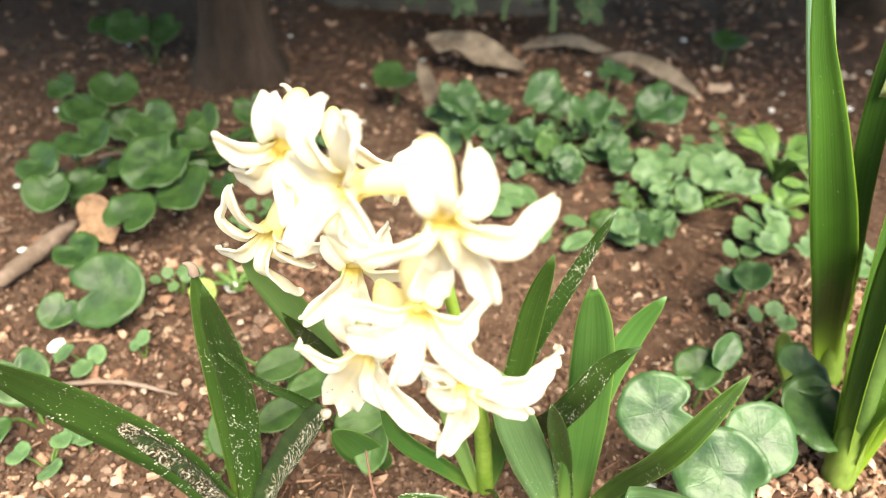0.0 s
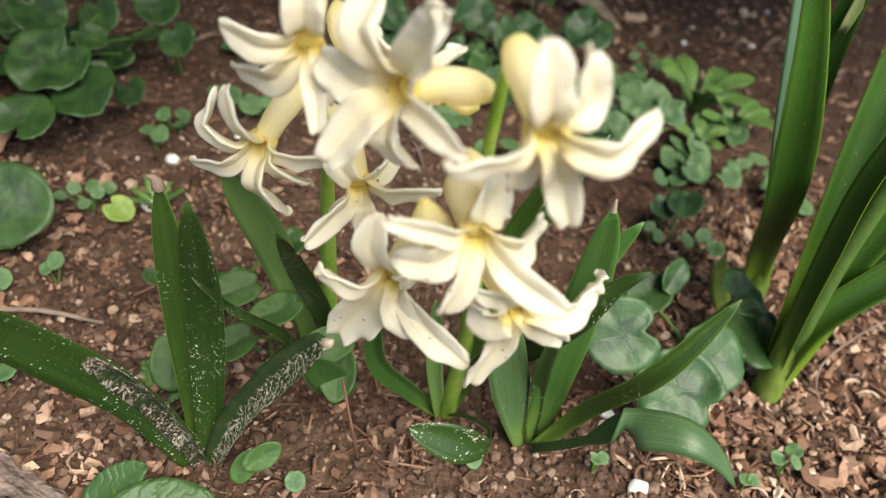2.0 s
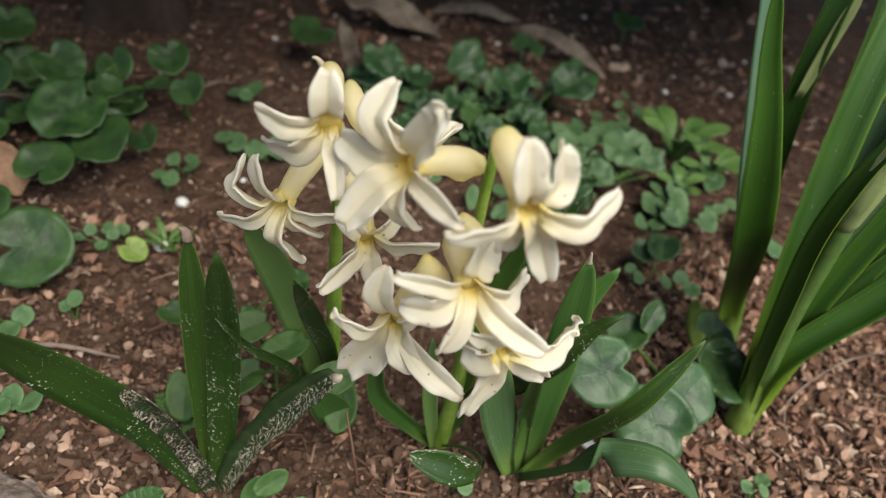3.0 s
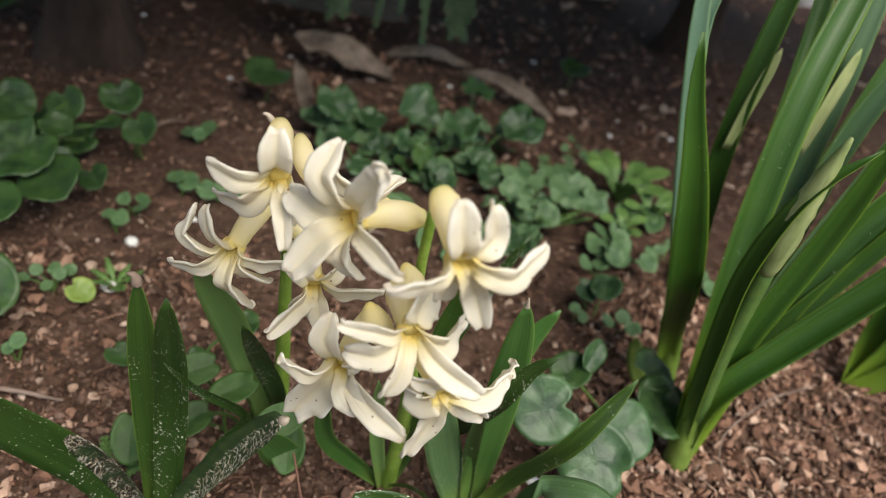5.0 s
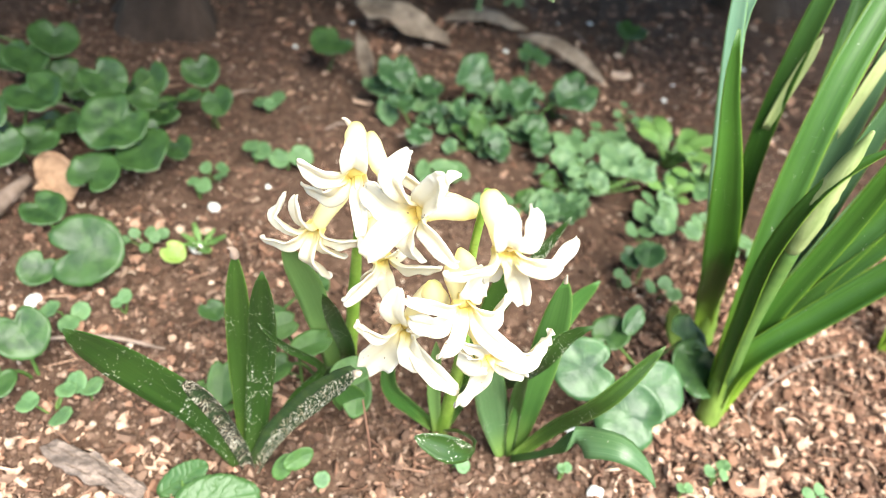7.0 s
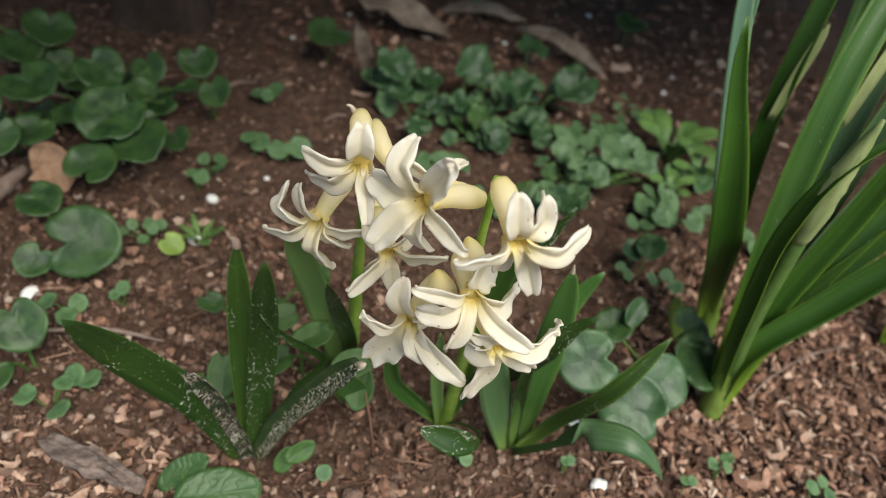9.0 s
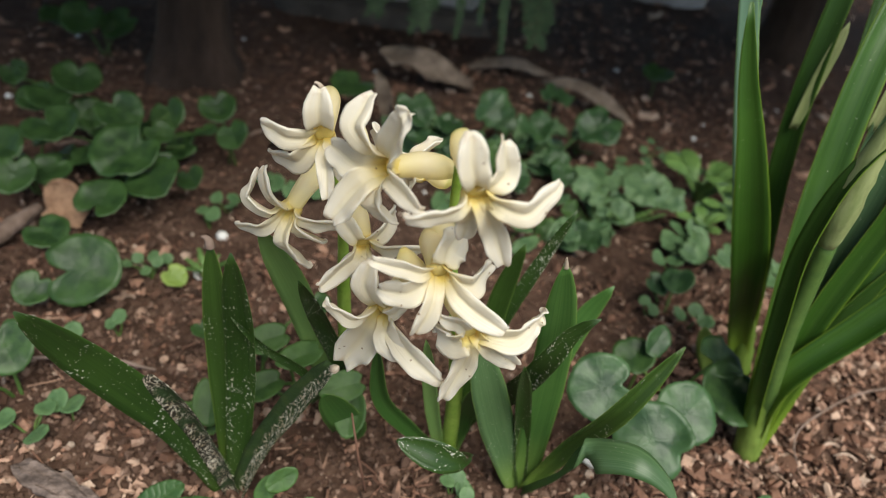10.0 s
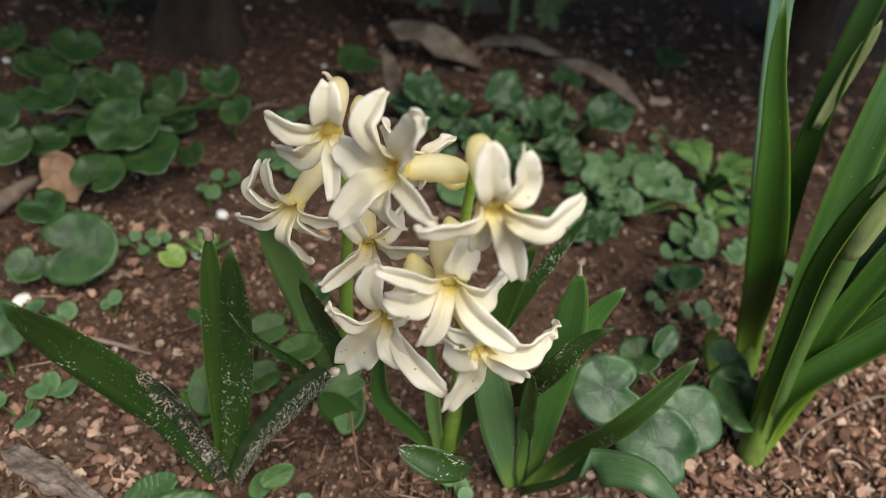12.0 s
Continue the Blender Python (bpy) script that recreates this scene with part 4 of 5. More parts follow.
violet((0.185, 0.610), "violet with cupped ring-like leaves", [(0.165, 0.602, 0.035, 0.0170, tilt(0.0, -0.5, 0.5, cup=0.45)), (0.226, 0.622, 0.035, 0.0205), (0.182, 0.570, 0.024, 0.0112), (0.183, 0.546, 0.018, 0.0112), (0.206, 0.740, 0.020, 0.0184)], VIOLET_GREY, wavy=0.13, lobes=0.06)
violet((0.225, 0.525), "low spreading plant with broad pale grey-green leaves", [(0.203, 0.527, 0.018, 0.0140), (0.246, 0.524, 0.025, 0.0190), (0.262, 0.512, 0.022, 0.0132), (0.222, 0.500, 0.013, 0.0115)], VIOLET_PALE, wavy=0.13, lobes=0.06)

violet((-0.280, 0.790), "dim violet leaves behind the trunk", [(-0.300, 0.790, 0.035, 0.022), (-0.265, 0.800, 0.030, 0.020), (-0.330, 0.800, 0.030, 0.018)])
violet((0.339, 0.835), "single violet leaf in the shade behind", [(0.339, 0.830, 0.030, 0.0195)])
violet((0.185, 0.285), "violet with grey-green heart-shaped leaves beside the daffodils", [
    (0.153, 0.266, 0.045, 0.0156, tilt(-0.15, -1.1, -1.3, notch=0.5, cup=0.10)), (0.176, 0.250, 0.031, 0.0172, tilt(-0.30, -0.9, -2.2, notch=0.3, cup=0.10, wavy=0.08)), (0.194, 0.264, 0.035, 0.0148, tilt(0.1, -0.8, 2.4, notch=0.35, cup=0.12))], VIOLET_GREY, cup=0.15)
violet((0.210, 0.305), "violet with darker leaves under the daffodil blades", [(0.225, 0.306, 0.034, 0.0130, tilt(0.3, -0.3, 2.1)), (0.226, 0.288, 0.026, 0.0165, tilt(0.2, -0.5, 2.6, notch=0.3)), (0.183, 0.310, 0.028, 0.0110, tilt(-0.3, -0.3, 2.4))])
violet((0.193, 0.312), "violet with one small upright oval leaf", [(0.193, 0.312, 0.038, 0.0066, tilt(0.3, -1.2, 2.9, long=1.4, notch=0.1))], VIOLET_GREY)
violet((0.235, 0.400), "small seedling with paired round leaves", [(0.236, 0.400, 0.020, 0.0105), (0.223, 0.401, 0.015, 0.0086)], VIOLET_GREY)
violet((0.275, 0.460), "pale small-leaved weed on soil", [(0.281, 0.490, 0.012, 0.0085), (0.262, 0.450, 0.012, 0.0080), (0.285, 0.445, 0.012, 0.0085)], VIOLET_PALE)
violet((0.020, 0.290), "soft green leaves among the hyacinth stalks", [(0.0020, 0.2770, 0.0480, 0.0070), (0.0190, 0.2630, 0.0520, 0.0068), (0.0380, 0.2570, 0.0420, 0.0068), (0.0010, 0.2700, 0.0260, 0.0070), (0.0420, 0.2530, 0.0310, 0.0070), (-0.0230, 0.2680, 0.0170, 0.0075)], LUSH, long=1.5, notch=0.3)
violet((-0.010, 0.310), "small violet leaves behind the speckled hyacinth", [(0.015, 0.329, 0.030, 0.0085), (-0.006, 0.310, 0.020, 0.0089), (-0.038, 0.314, 0.020, 0.0069)], VIOLET)
young = base("young_plant", (-0.020, 0.196, 0), "young plant with grey-green pointed oval leaves", "weed")
round_leaf(young, (-0.0305, 0.2180, 0.010), 0.0062, (-0.020, 0.196), QUILTED, (-0.25, -0.85, 1), 2.25, 0.16, 0.05, 1.9)
round_leaf(young, (-0.0145, 0.2090, 0.008), 0.0112, (-0.020, 0.196), QUILTED, (0.15, -0.45, 1), 1.75, 0.12, 0.05, 1.55)
round_leaf(young, (-0.0420, 0.1960, 0.007), 0.0080, (-0.020, 0.196), QUILTED, (-0.2, -0.4, 1), -1.6, 0.15, 0.05, 1.6)
pair = base("young_plant", (0.010, 0.228, 0), "upright pair of oval pale green leaves", "weed")
round_leaf(pair, (0.012, 0.2220, 0.016), 0.0042, (0.010, 0.228), LUSH, (-0.2, -0.9, 0.6), 2.7, 0.2, 0.05, 1.6)
round_leaf(pair, (0.0185, 0.2210, 0.024), 0.0046, (0.010, 0.228), LUSH, (0.2, -0.9, 0.5), 2.6, 0.2, 0.05, 1.5)
for k in range(9):
    x, y = random.uniform(0.05, 0.27), random.uniform(0.46, 0.68)
    cover = base("ground_cover_plant", (x, y, 0), "low ground-cover plant with small grey-green rounded leaves", "ground cover", "ground-cover plants")
    for i in range(5):
        d, a = random.uniform(0.006, 0.028), 1.26 * i + random.uniform(-0.5, 0.5)
        round_leaf(cover, (x + d * math.cos(a), y + d * math.sin(a), random.uniform(0.006, 0.024)), random.uniform(0.0045, 0.0120), (x, y), (VIOLET_PALE, VIOLET_GREY, SPROUT, VIOLET_PALE, LUSH)[(k + i) % 5], (random.uniform(-0.9, 0.9), random.uniform(-1.2, 0.3), 1), a + 1.57 + random.uniform(-0.5, 0.5), random.uniform(-0.25, 0.55), random.uniform(0.05, 0.6), random.uniform(0.8, 1.7), 0.0007, 0.16, random.uniform(0.0, 0.16))
SPOON = ((0, 0.25), (0.4, 0.42), (0.72, 1.0), (0.90, 0.85), (1, 0.25))
for x, y, size in ((0.309, 0.566, 0.048), (0.330, 0.540, 0.036), (0.290, 0.505, 0.028)):
    rosette = base("rosette_weed", (x, y, 0), "rosette weed with bright green spoon-shaped leaves", "weed", "rosette weeds")
    for k in range(8):
        a, lift = 0.79 * k + random.uniform(-.25, .25), random.uniform(0.35, 0.9)
        d = np.array((math.cos(a), math.sin(a), 0.0)) * size * random.uniform(0.6, 0.9)
        v, f, uv = strap([(x, y, -0.002), (x + d[0] * 0.5, y + d[1] * 0.5, size * lift * 0.6), (x + d[0], y + d[1], size * lift * 0.75)], size * 0.34, (0, -0.3, 1), SPOON, 0.25, 0.0008, 14, 6, wave=0.1)
        part("leaf", mesh("leaf", v, f, BRIGHT, uv), rosette)
for x, y in ((0.228, 0.505), (-0.030, 0.262), (-0.062, 0.395)):
    weed = base("feathery_weed", (x, y, 0), "small weed with finely cut yellow-green leaves", "weed", "feathery weeds")
    for k in range(6):
        a = 1.05 * k + random.uniform(-.2, .2)
        d, size = np.array((math.cos(a), math.sin(a), random.uniform(0.4, 0.9))), random.uniform(0.026, 0.038) if x > 0 else random.uniform(0.010, 0.016)
        verts, faces, uvs = [], [], []
        foot, across = np.array((x, y, -0.002)), unit(np.cross(d, (0, 0, 1)))
        lobes = [(foot, foot + d * size, 0.0026)]
        for i in range(1, 6):
            p = foot + d * size * (0.25 + 0.14 * i)
            lobes += [(p, p + (unit(d) * 0.6 + across * g) * size * (0.40 - 0.05 * i), 0.0019) for g in (-0.8, 0.8)]
        for p, q, w in lobes:
            v, f, uv = strap([p, (p + q) / 2 + np.array((0, 0, 0.0008)), q], w, (0, -0.3, 1), BLADE, 0.2, 0.0005, 5, 2)
            faces += [tuple(i + len(verts) for i in quad) for quad in f]
            verts += v
            uvs += uv
        part("leaf", mesh("leaf", verts, faces, BRIGHT, uvs), weed)
violet((-0.074, 0.372), "single yellowing round leaf on soil", [(-0.074, 0.375, 0.008, 0.0075)], YELLOWING)


def seedling(x, y, spread, count, size, long=1.0):
    plant = base("seedling", (x, y, 0), "tiny seedling with round pale green leaves", "seedling", "seedlings")
    for k in range(count):
        a = 2.4 * k + random.random()
        d = spread * (0.3 + 0.7 * random.random())
        round_leaf(plant, (x + d * math.cos(a), y + d * math.sin(a), random.uniform(0.005, 0.011)), size * random.uniform(0.8, 1.15), (x, y), SPROUT, (random.uniform(-.5, .5), random.uniform(-.8, .1), 1), a if long > 1 else None, cup=0.12, notch=0.15 if long == 1 else 0.0, long=long, stem=0.0005)


for x, y, spread, count, size in ((-0.100, 0.257, 0.014, 4, 0.0052), (-0.085, 0.265, 0.004, 1, 0.005), (-0.115, 0.317, 0.010, 3, 0.005), (-0.09, 0.33, 0.004, 2, 0.004), (0.247, 0.440, 0.012, 4, 0.0060), (0.240, 0.378, 0.010, 3, 0.0055), (0.262, 0.470, 0.013, 4, 0.0065), (0.218, 0.385, 0.006, 2, 0.0045),
                                  (0.028, 0.221, 0.003, 1, 0.0035), (0.227, 0.235, 0.007, 3, 0.0036), (0.145, 0.233, 0.004, 2, 0.003), (0.206, 0.226, 0.004, 2, 0.003),
                                  (0.274, 0.223, 0.006, 3, 0.0035), (0.090, 0.236, 0.007, 4, 0.0038), (-0.068, 0.472, 0.010, 3, 0.005), (-0.020, 0.502, 0.011, 2, 0.009), (-0.046, 0.506, 0.008, 2, 0.007),
                                  (-0.049, 0.588, 0.010, 3, 0.007), (-0.075, 0.451, 0.006, 3, 0.005), (-0.092, 0.385, 0.014, 6, 0.0034)):
    seedling(x, y, spread, count, size)
for k in range(24):
    seedling(random.uniform(0.06, 0.33), random.uniform(0.44, 0.70), 0.020, random.randint(3, 6), random.uniform(0.0040, 0.0080), 1.0 if k % 3 == 0 else 1.7)


# ---- litter ----
def lump(place, size, seed):
    """An irregular flat flake with five to seven corners: verts and faces."""
    rnd = random.Random(seed)
    turn = Euler((rnd.uniform(-0.9, 0.9), rnd.uniform(-0.8, 0.8), rnd.uniform(0, 6.3))).to_matrix()
    n = rnd.randint(5, 7)
    bend, slant = rnd.uniform(-0.9, 0.9), rnd.uniform(-0.3, 0.3)
    low, top = [], []
    for i in range(n):
        a = 6.283 * (i + rnd.uniform(-0.3, 0.3)) / n
        r = rnd.uniform(0.55, 1.1)
        x, y = size[0] * r * math.cos(a), size[1] * r * math.sin(a)
        z = bend * x * x / size[0] + slant * y
        low.append(Vector(place) + turn @ Vector((x, y, z - size[2])))
        k = rnd.uniform(0.6, 0.95)
        top.append(Vector(place) + turn @ Vector((x * k, y * k, z + size[2] * rnd.uniform(0.3, 1.2))))
    faces = [tuple(range(n - 1, -1, -1)), tuple(range(n, 2 * n))] + [(i, (i + 1) % n, n + (i + 1) % n, n + i) for i in range(n)]
    return low + top, faces


def chips():
    rnd = random.Random(5)
    verts, faces, soil, clods = [], [], [], []
    count = 0
    while count < 7500:
        x, y = rnd.uniform(-0.4, 0.6), 0.15 + 0.75 * rnd.random() ** 1.6
        thick = 0.35 + 0.65 * noise.noise((x * 9, y * 9, 2.0)) + (0.5 if x > 0.14 + 0.25 * (y - 0.2) and y < 0.42 else 0) + (0.25 if x < -0.03 and y < 0.40 else 0)
        if rnd.random() > thick:
            continue
        count += 1
        big = rnd.random() ** 3
        a = 0.0011 + (0.0048 if x > 0.15 else 0.0024) * big
        v, f = lump((x, y, height(x, y) + 0.0006 + 0.0008 * rnd.random()), (a * rnd.uniform(0.9, 1.6), a * rnd.uniform(0.3, 0.8), a * rnd.uniform(0.12, 0.4)), count)
        if x < 0.15 and y < 0.45 and count % 4:
            clods += [tuple(i + len(soil) for i in q) for q in f]
            soil += v
            continue
        faces += [tuple(i + len(verts) for i in q) for q in f]
        verts += v
    for k in range(11000):
        if k < 6200:
            x, y = rnd.uniform(0.15, 0.60), 0.17 + 0.25 * rnd.random()
            if x < 0.16 + 0.35 * (y - 0.2) or rnd.random() > 0.75 + 0.6 * noise.noise((x * 14, y * 14, 1.0)):
                continue
        else:
            x, y = rnd.uniform(-0.28, 0.07), 0.17 + 0.26 * rnd.random()
            if rnd.random() > 0.50 + 0.9 * noise.noise((x * 12, y * 12, 7.0)):
                continue
        a = 0.0010 + (0.0040 if k < 6200 else 0.0036) * rnd.random() ** 2.6
        v, f = lump((x, y, height(x, y) + 0.0010 + 0.0035 * rnd.random()), (a * rnd.uniform(0.7, 1.7), a * rnd.uniform(0.35, 0.95), a * rnd.uniform(0.2, 0.65)), 20000 + k)
        if k >= 6200 and k % 3 == 0:
            clods += [tuple(i + len(soil) for i in q) for q in f]
            soil += v
            continue
        faces += [tuple(i + len(verts) for i in q) for q in f]
        verts += v
    for k in range(4500):
        x, y = rnd.uniform(-0.30, 0.20), 0.17 + 0.30 * rnd.random()
        a = 0.0007 + 0.0018 * rnd.random() ** 2
        v, f = lump((x, y, height(x, y) + 0.0008 + 0.0010 * rnd.random()), (a * rnd.uniform(0.9, 2.2), a * rnd.uniform(0.35, 0.8), a * rnd.uniform(0.2, 0.5)), 70000 + k)
        clods += [tuple(i + len(soil) for i in q) for q in f]
        soil += v
    for k in range(3500):
        x, y = rnd.uniform(-0.9, 2.2), 0.75 + 1.9 * rnd.random() ** 1.5
        a = 0.002 + 0.009 * rnd.random() ** 2.5
        v, f = lump((x, y, height(x, y) + 0.001), (a * rnd.uniform(0.9, 1.9), a * rnd.uniform(0.3, 0.8), a * rnd.uniform(0.15, 0.45)), 40000 + k)
        faces += [tuple(i + len(verts) for i in q) for q in f]
        verts += v
    for k in range(900):
        x, y = rnd.uniform(-0.05, 0.55), 0.62 + 0.75 * rnd.random()
        a = 0.0022 + 0.0065 * rnd.random() ** 2.2
        v, f = lump((x, y, height(x, y) + 0.002), (a * rnd.uniform(0.8, 1.6), a * rnd.uniform(0.4, 0.9), a * rnd.uniform(0.15, 0.45)), 60000 + k)
        faces += [tuple(i + len(verts) for i in q) for q in f]
        verts += v
    tagged(new("soil_clods", mesh("soil_clods", soil, clods, GRIT, flat=True)), "flat crumbs and clods of brown soil", "soil", kind="stuff")
    tagged(new("wood_chips", mesh("wood_chips", verts, faces, CHIPS, flat=True)), "pinkish-brown wood chips and grit strewn on soil", "wood chips", kind="stuff")


CRUMB = [(sx * 0.6, sy * 0.6, sz * 0.6) for sx in (-1, 1) for sy in (-1, 1) for sz in (-1, 1)] + [(1, 0, 0), (-1, 0, 0), (0, 1, 0), (0, -1, 0), (0, 0, 1), (0, 0, -1)]
CRUMB_FACES = [(8, 4, 6), (8, 6, 7), (8, 7, 5), (8, 5, 4), (9, 0, 1), (9, 1, 3), (9, 3, 2), (9, 2, 0), (10, 2, 3), (10, 3, 7), (10, 7, 6), (10, 6, 2), (11, 0, 4), (11, 4, 5), (11, 5, 1), (11, 1, 0), (12, 1, 5), (12, 5, 7), (12, 7, 3), (12, 3, 1), (13, 0, 2), (13, 2, 6), (13, 6, 4), (13, 4, 0)]


def grit():
    """Crumbs of soil and small grit."""
    rnd = random.Random(12)
    verts, faces = [], []
    for k in range(40000):
        x, y = rnd.uniform(-0.40, 0.60), 0.16 + 0.62 * rnd.random() ** 1.9
        r = 0.0005 + 0.0017 * rnd.random() ** 2.8
        z = height(x, y) + r * 0.3
        c = len(verts)
        a = rnd.uniform(0, 6.3)
        for i in range(4):
            q = r * rnd.uniform(0.6, 1.2)
            verts.append((x + q * math.cos(a + 1.57 * i), y + q * math.sin(a + 1.57 * i), z + r * rnd.uniform(-0.3, 0.3)))
        verts += [(x + r * rnd.uniform(-0.3, 0.3), y, z + r * rnd.uniform(0.5, 1.0)), (x, y, z - r)]
        faces += [(c + i, c + (i + 1) % 4, c + 4) for i in range(4)] + [(c + (i + 1) % 4, c + i, c + 5) for i in range(4)]
    for k in range(13000):  # rounder crumbs, thick in the front
        x, y = rnd.uniform(-0.16, 0.44), 0.165 + 0.17 * rnd.random() ** 1.3
        if rnd.random() > 0.45 + 1.1 * noise.noise((x * 16, y * 16, 11.0)):
            continue
        r = 0.0008 + 0.0019 * rnd.random() ** 2.5
        c = len(verts)
        turn = Euler((rnd.uniform(0, 6), rnd.uniform(0, 6), rnd.uniform(0, 6))).to_matrix()
        for d in CRUMB:
            verts.append(tuple(Vector((x, y, height(x, y) + r * 0.45)) + turn @ Vector(d) * r * rnd.uniform(0.75, 1.15)))
        faces += [tuple(c + i for i in q) for q in CRUMB_FACES]
    tagged(new("soil_grit", mesh("soil_grit", verts, faces, GRIT, flat=True)), "crumbs of brown soil with paler grit", "grit", kind="stuff")


def needles():
    rnd = random.Random(8)
    verts, faces = [], []
    for k in range(4200):
        x, y = rnd.uniform(-0.4, 0.6), 0.16 + 0.7 * rnd.random() ** 1.4
        if rnd.random() > 0.4 + 0.6 * noise.noise((x * 7 + 4, y * 7, 6.0)) + (0.3 if x > 0.2 or (0.0 < x < 0.1 and y < 0.26) or (-0.14 < x < 0 and 0.26 < y < 0.37) else 0):
            continue
        a, n, z = rnd.uniform(0, 6.3), rnd.randint(1, 4), height(x, y) + 0.0015
        for i in range(n):
            b = a + rnd.uniform(-0.9, 0.9)
            d = np.array((math.cos(b), math.sin(b), rnd.uniform(-0.06, 0.12))) * rnd.uniform(0.005, 0.016)
            p = np.array((x, y, z + 0.001 * rnd.random()))
            s = np.array((-math.sin(b), math.cos(b), 0)) * rnd.uniform(0.0002, 0.0008)
            h = np.array((0, 0, 0.0006))
            c = len(verts)
            verts += [p - s, p + s, p + h, p + d - s * 0.5, p + d + s * 0.5, p + d + h * 0.6]
            faces += [(c, c + 1, c + 4, c + 3), (c + 1, c + 2, c + 5, c + 4), (c + 2, c, c + 3, c + 5), (c, c + 2, c + 1), (c + 3, c + 4, c + 5)]
    tagged(new("conifer_litter", mesh("conifer_litter", verts, faces, NEEDLES, flat=True)), "reddish dry conifer needles and bark shreds on soil", "dry needles", kind="stuff")


def shreds():
    """Curled strips of bark and dry leaf."""
    rnd = random.Random(21)
    verts, faces = [], []
    for k in range(3500):
        if k < 3000:
            x, y = rnd.uniform(0.14, 0.60), 0.17 + 0.27 * rnd.random()
            if x < 0.15 + 0.35 * (y - 0.2):
                continue
        else:
            x, y = rnd.uniform(-0.26, 0.14), 0.18 + 0.22 * rnd.random()
            if rnd.random() > 0.45 + 0.9 * noise.noise((x * 12, y * 12, 7.0)):
                continue
        a, bend, rise = rnd.uniform(0, 6.3), rnd.uniform(-1.6, 1.6), rnd.uniform(0.0, 1.4)
        step, w, roll = rnd.uniform(0.0009, 0.0026), rnd.uniform(0.0004, 0.0014), rnd.uniform(-0.8, 0.8)
        p = np.array((x, y, height(x, y) + 0.0006 + 0.002 * rnd.random()))
        c = len(verts)
        for i in range(6):
            d = np.array((math.cos(a), math.sin(a), 0.0))
            side = np.array((-d[1] * math.cos(roll), d[0] * math.cos(roll), math.sin(roll)))
            t = w * (0.5 + 0.5 * math.sin(math.pi * (i + 0.6) / 6.2))
            verts += [p - side * t, p + side * t, p - np.array((0, 0, 0.0005))]
            p = p + d * step + np.array((0, 0, step * rise * (0.7 - 0.35 * i)))
            a, roll = a + bend * 0.35, roll + rnd.uniform(-0.25, 0.25)
        for i in range(5):
            q = c + 3 * i
            faces += [(q, q + 1, q + 4, q + 3), (q + 1, q + 2, q + 5, q + 4), (q + 2, q, q + 3, q + 5)]
        faces += [(c, c + 2, c + 1), (c + 15, c + 16, c + 17)]
    tagged(new("bark_shreds", mesh("bark_shreds", verts, faces, CHIPS)), "curled reddish-brown shreds of bark on soil", "bark shreds", kind="stuff")


chips()
grit()
needles()
shreds()


def wood_chip(x, y, size, seed):
    v, f = lump((0, 0, 0), (size * random.uniform(1.0, 1.7), size * random.uniform(0.4, 0.8), size * random.uniform(0.15, 0.35)), seed)
    bm = bmesh.new()
    q = [bm.verts.new(p) for p in v]
    for face in f:
        bm.faces.new([q[i] for i in face])
    bmesh.ops.recalc_face_normals(bm, faces=bm.faces[:])
    me = bpy.data.meshes.new("wood_chip")
    bm.to_mesh(me)
    bm.free()
    me.materials.append(CHIP)
    ob = new("wood_chip", me)
    ob.location = (x, y, height(x, y) + size * 0.28)
    tagged(ob, "pinkish-brown chip of wood lying on the soil", "wood chip", "wood chips")


for k in range(300):
    if k < 190:
        x, y = random.uniform(0.17, 0.42), random.uniform(0.19, 0.36)
    elif k < 240:
        x, y = random.uniform(-0.17, -0.02), random.uniform(0.19, 0.36)
    elif k < 270:
        x, y = random.uniform(0.0, 0.2), random.uniform(0.19, 0.30)
    else:
        x, y = random.uniform(-0.11, -0.03), random.uniform(0.205, 0.255)
    wood_chip(x, y, 0.0030 + 0.0026 * random.random() if k >= 270 else (0.0018 + 0.0028 * random.random() ** 2) * (1.0 if k < 190 else 0.75), 900 + k)


def pebble(x, y, r, flat=0.55, mat=None, label="small white pebble lying on the soil"):
    bm = bmesh.new()
    bmesh.ops.create_icosphere(bm, subdivisions=3, radius=1.0)
    s = random.random() * 30
    spin = random.random() * 6
    for q in bm.verts:
        k = 1 + 0.25 * noise.noise(q.co * 1.1 + Vector((s, 0, 0))) + (0.16 * noise.noise(q.co * 3.2 + Vector((0, s, 0))) if mat else 0.0)
        p = Vector((q.co.x * r * k, q.co.y * r * 0.75 * k, q.co.z * r * flat * k))
        q.co = Matrix.Rotation(spin, 3, "Z") @ p
    name = "soil_clod" if mat else "pebble"
    me = bpy.data.meshes.new(name)
    bm.to_mesh(me)
    bm.free()
    me.polygons.foreach_set("use_smooth", [True] * len(me.polygons))
    me.materials.append(mat or PEBBLE)
    ob = new(name, me)
    ob.location = (x, y, height(x, y) + r * flat * 0.5)
    return tagged(ob, label, *(("soil clod", "soil clods") if mat else ("pebble", "pebbles")))


for x, y, r in ((0.162, 0.226, 0.0050), (0.242, 0.233, 0.0052), (-0.063, 0.438, 0.0050), (-0.065, 0.394, 0.0055), (-0.141, 0.337, 0.0052), (0.159, 0.267, 0.0052)):
    pebble(x, y, r)
for k in range(30):
    pebble(random.uniform(-0.35, 0.55), random.uniform(0.42, 0.95), random.uniform(0.0015, 0.0042))


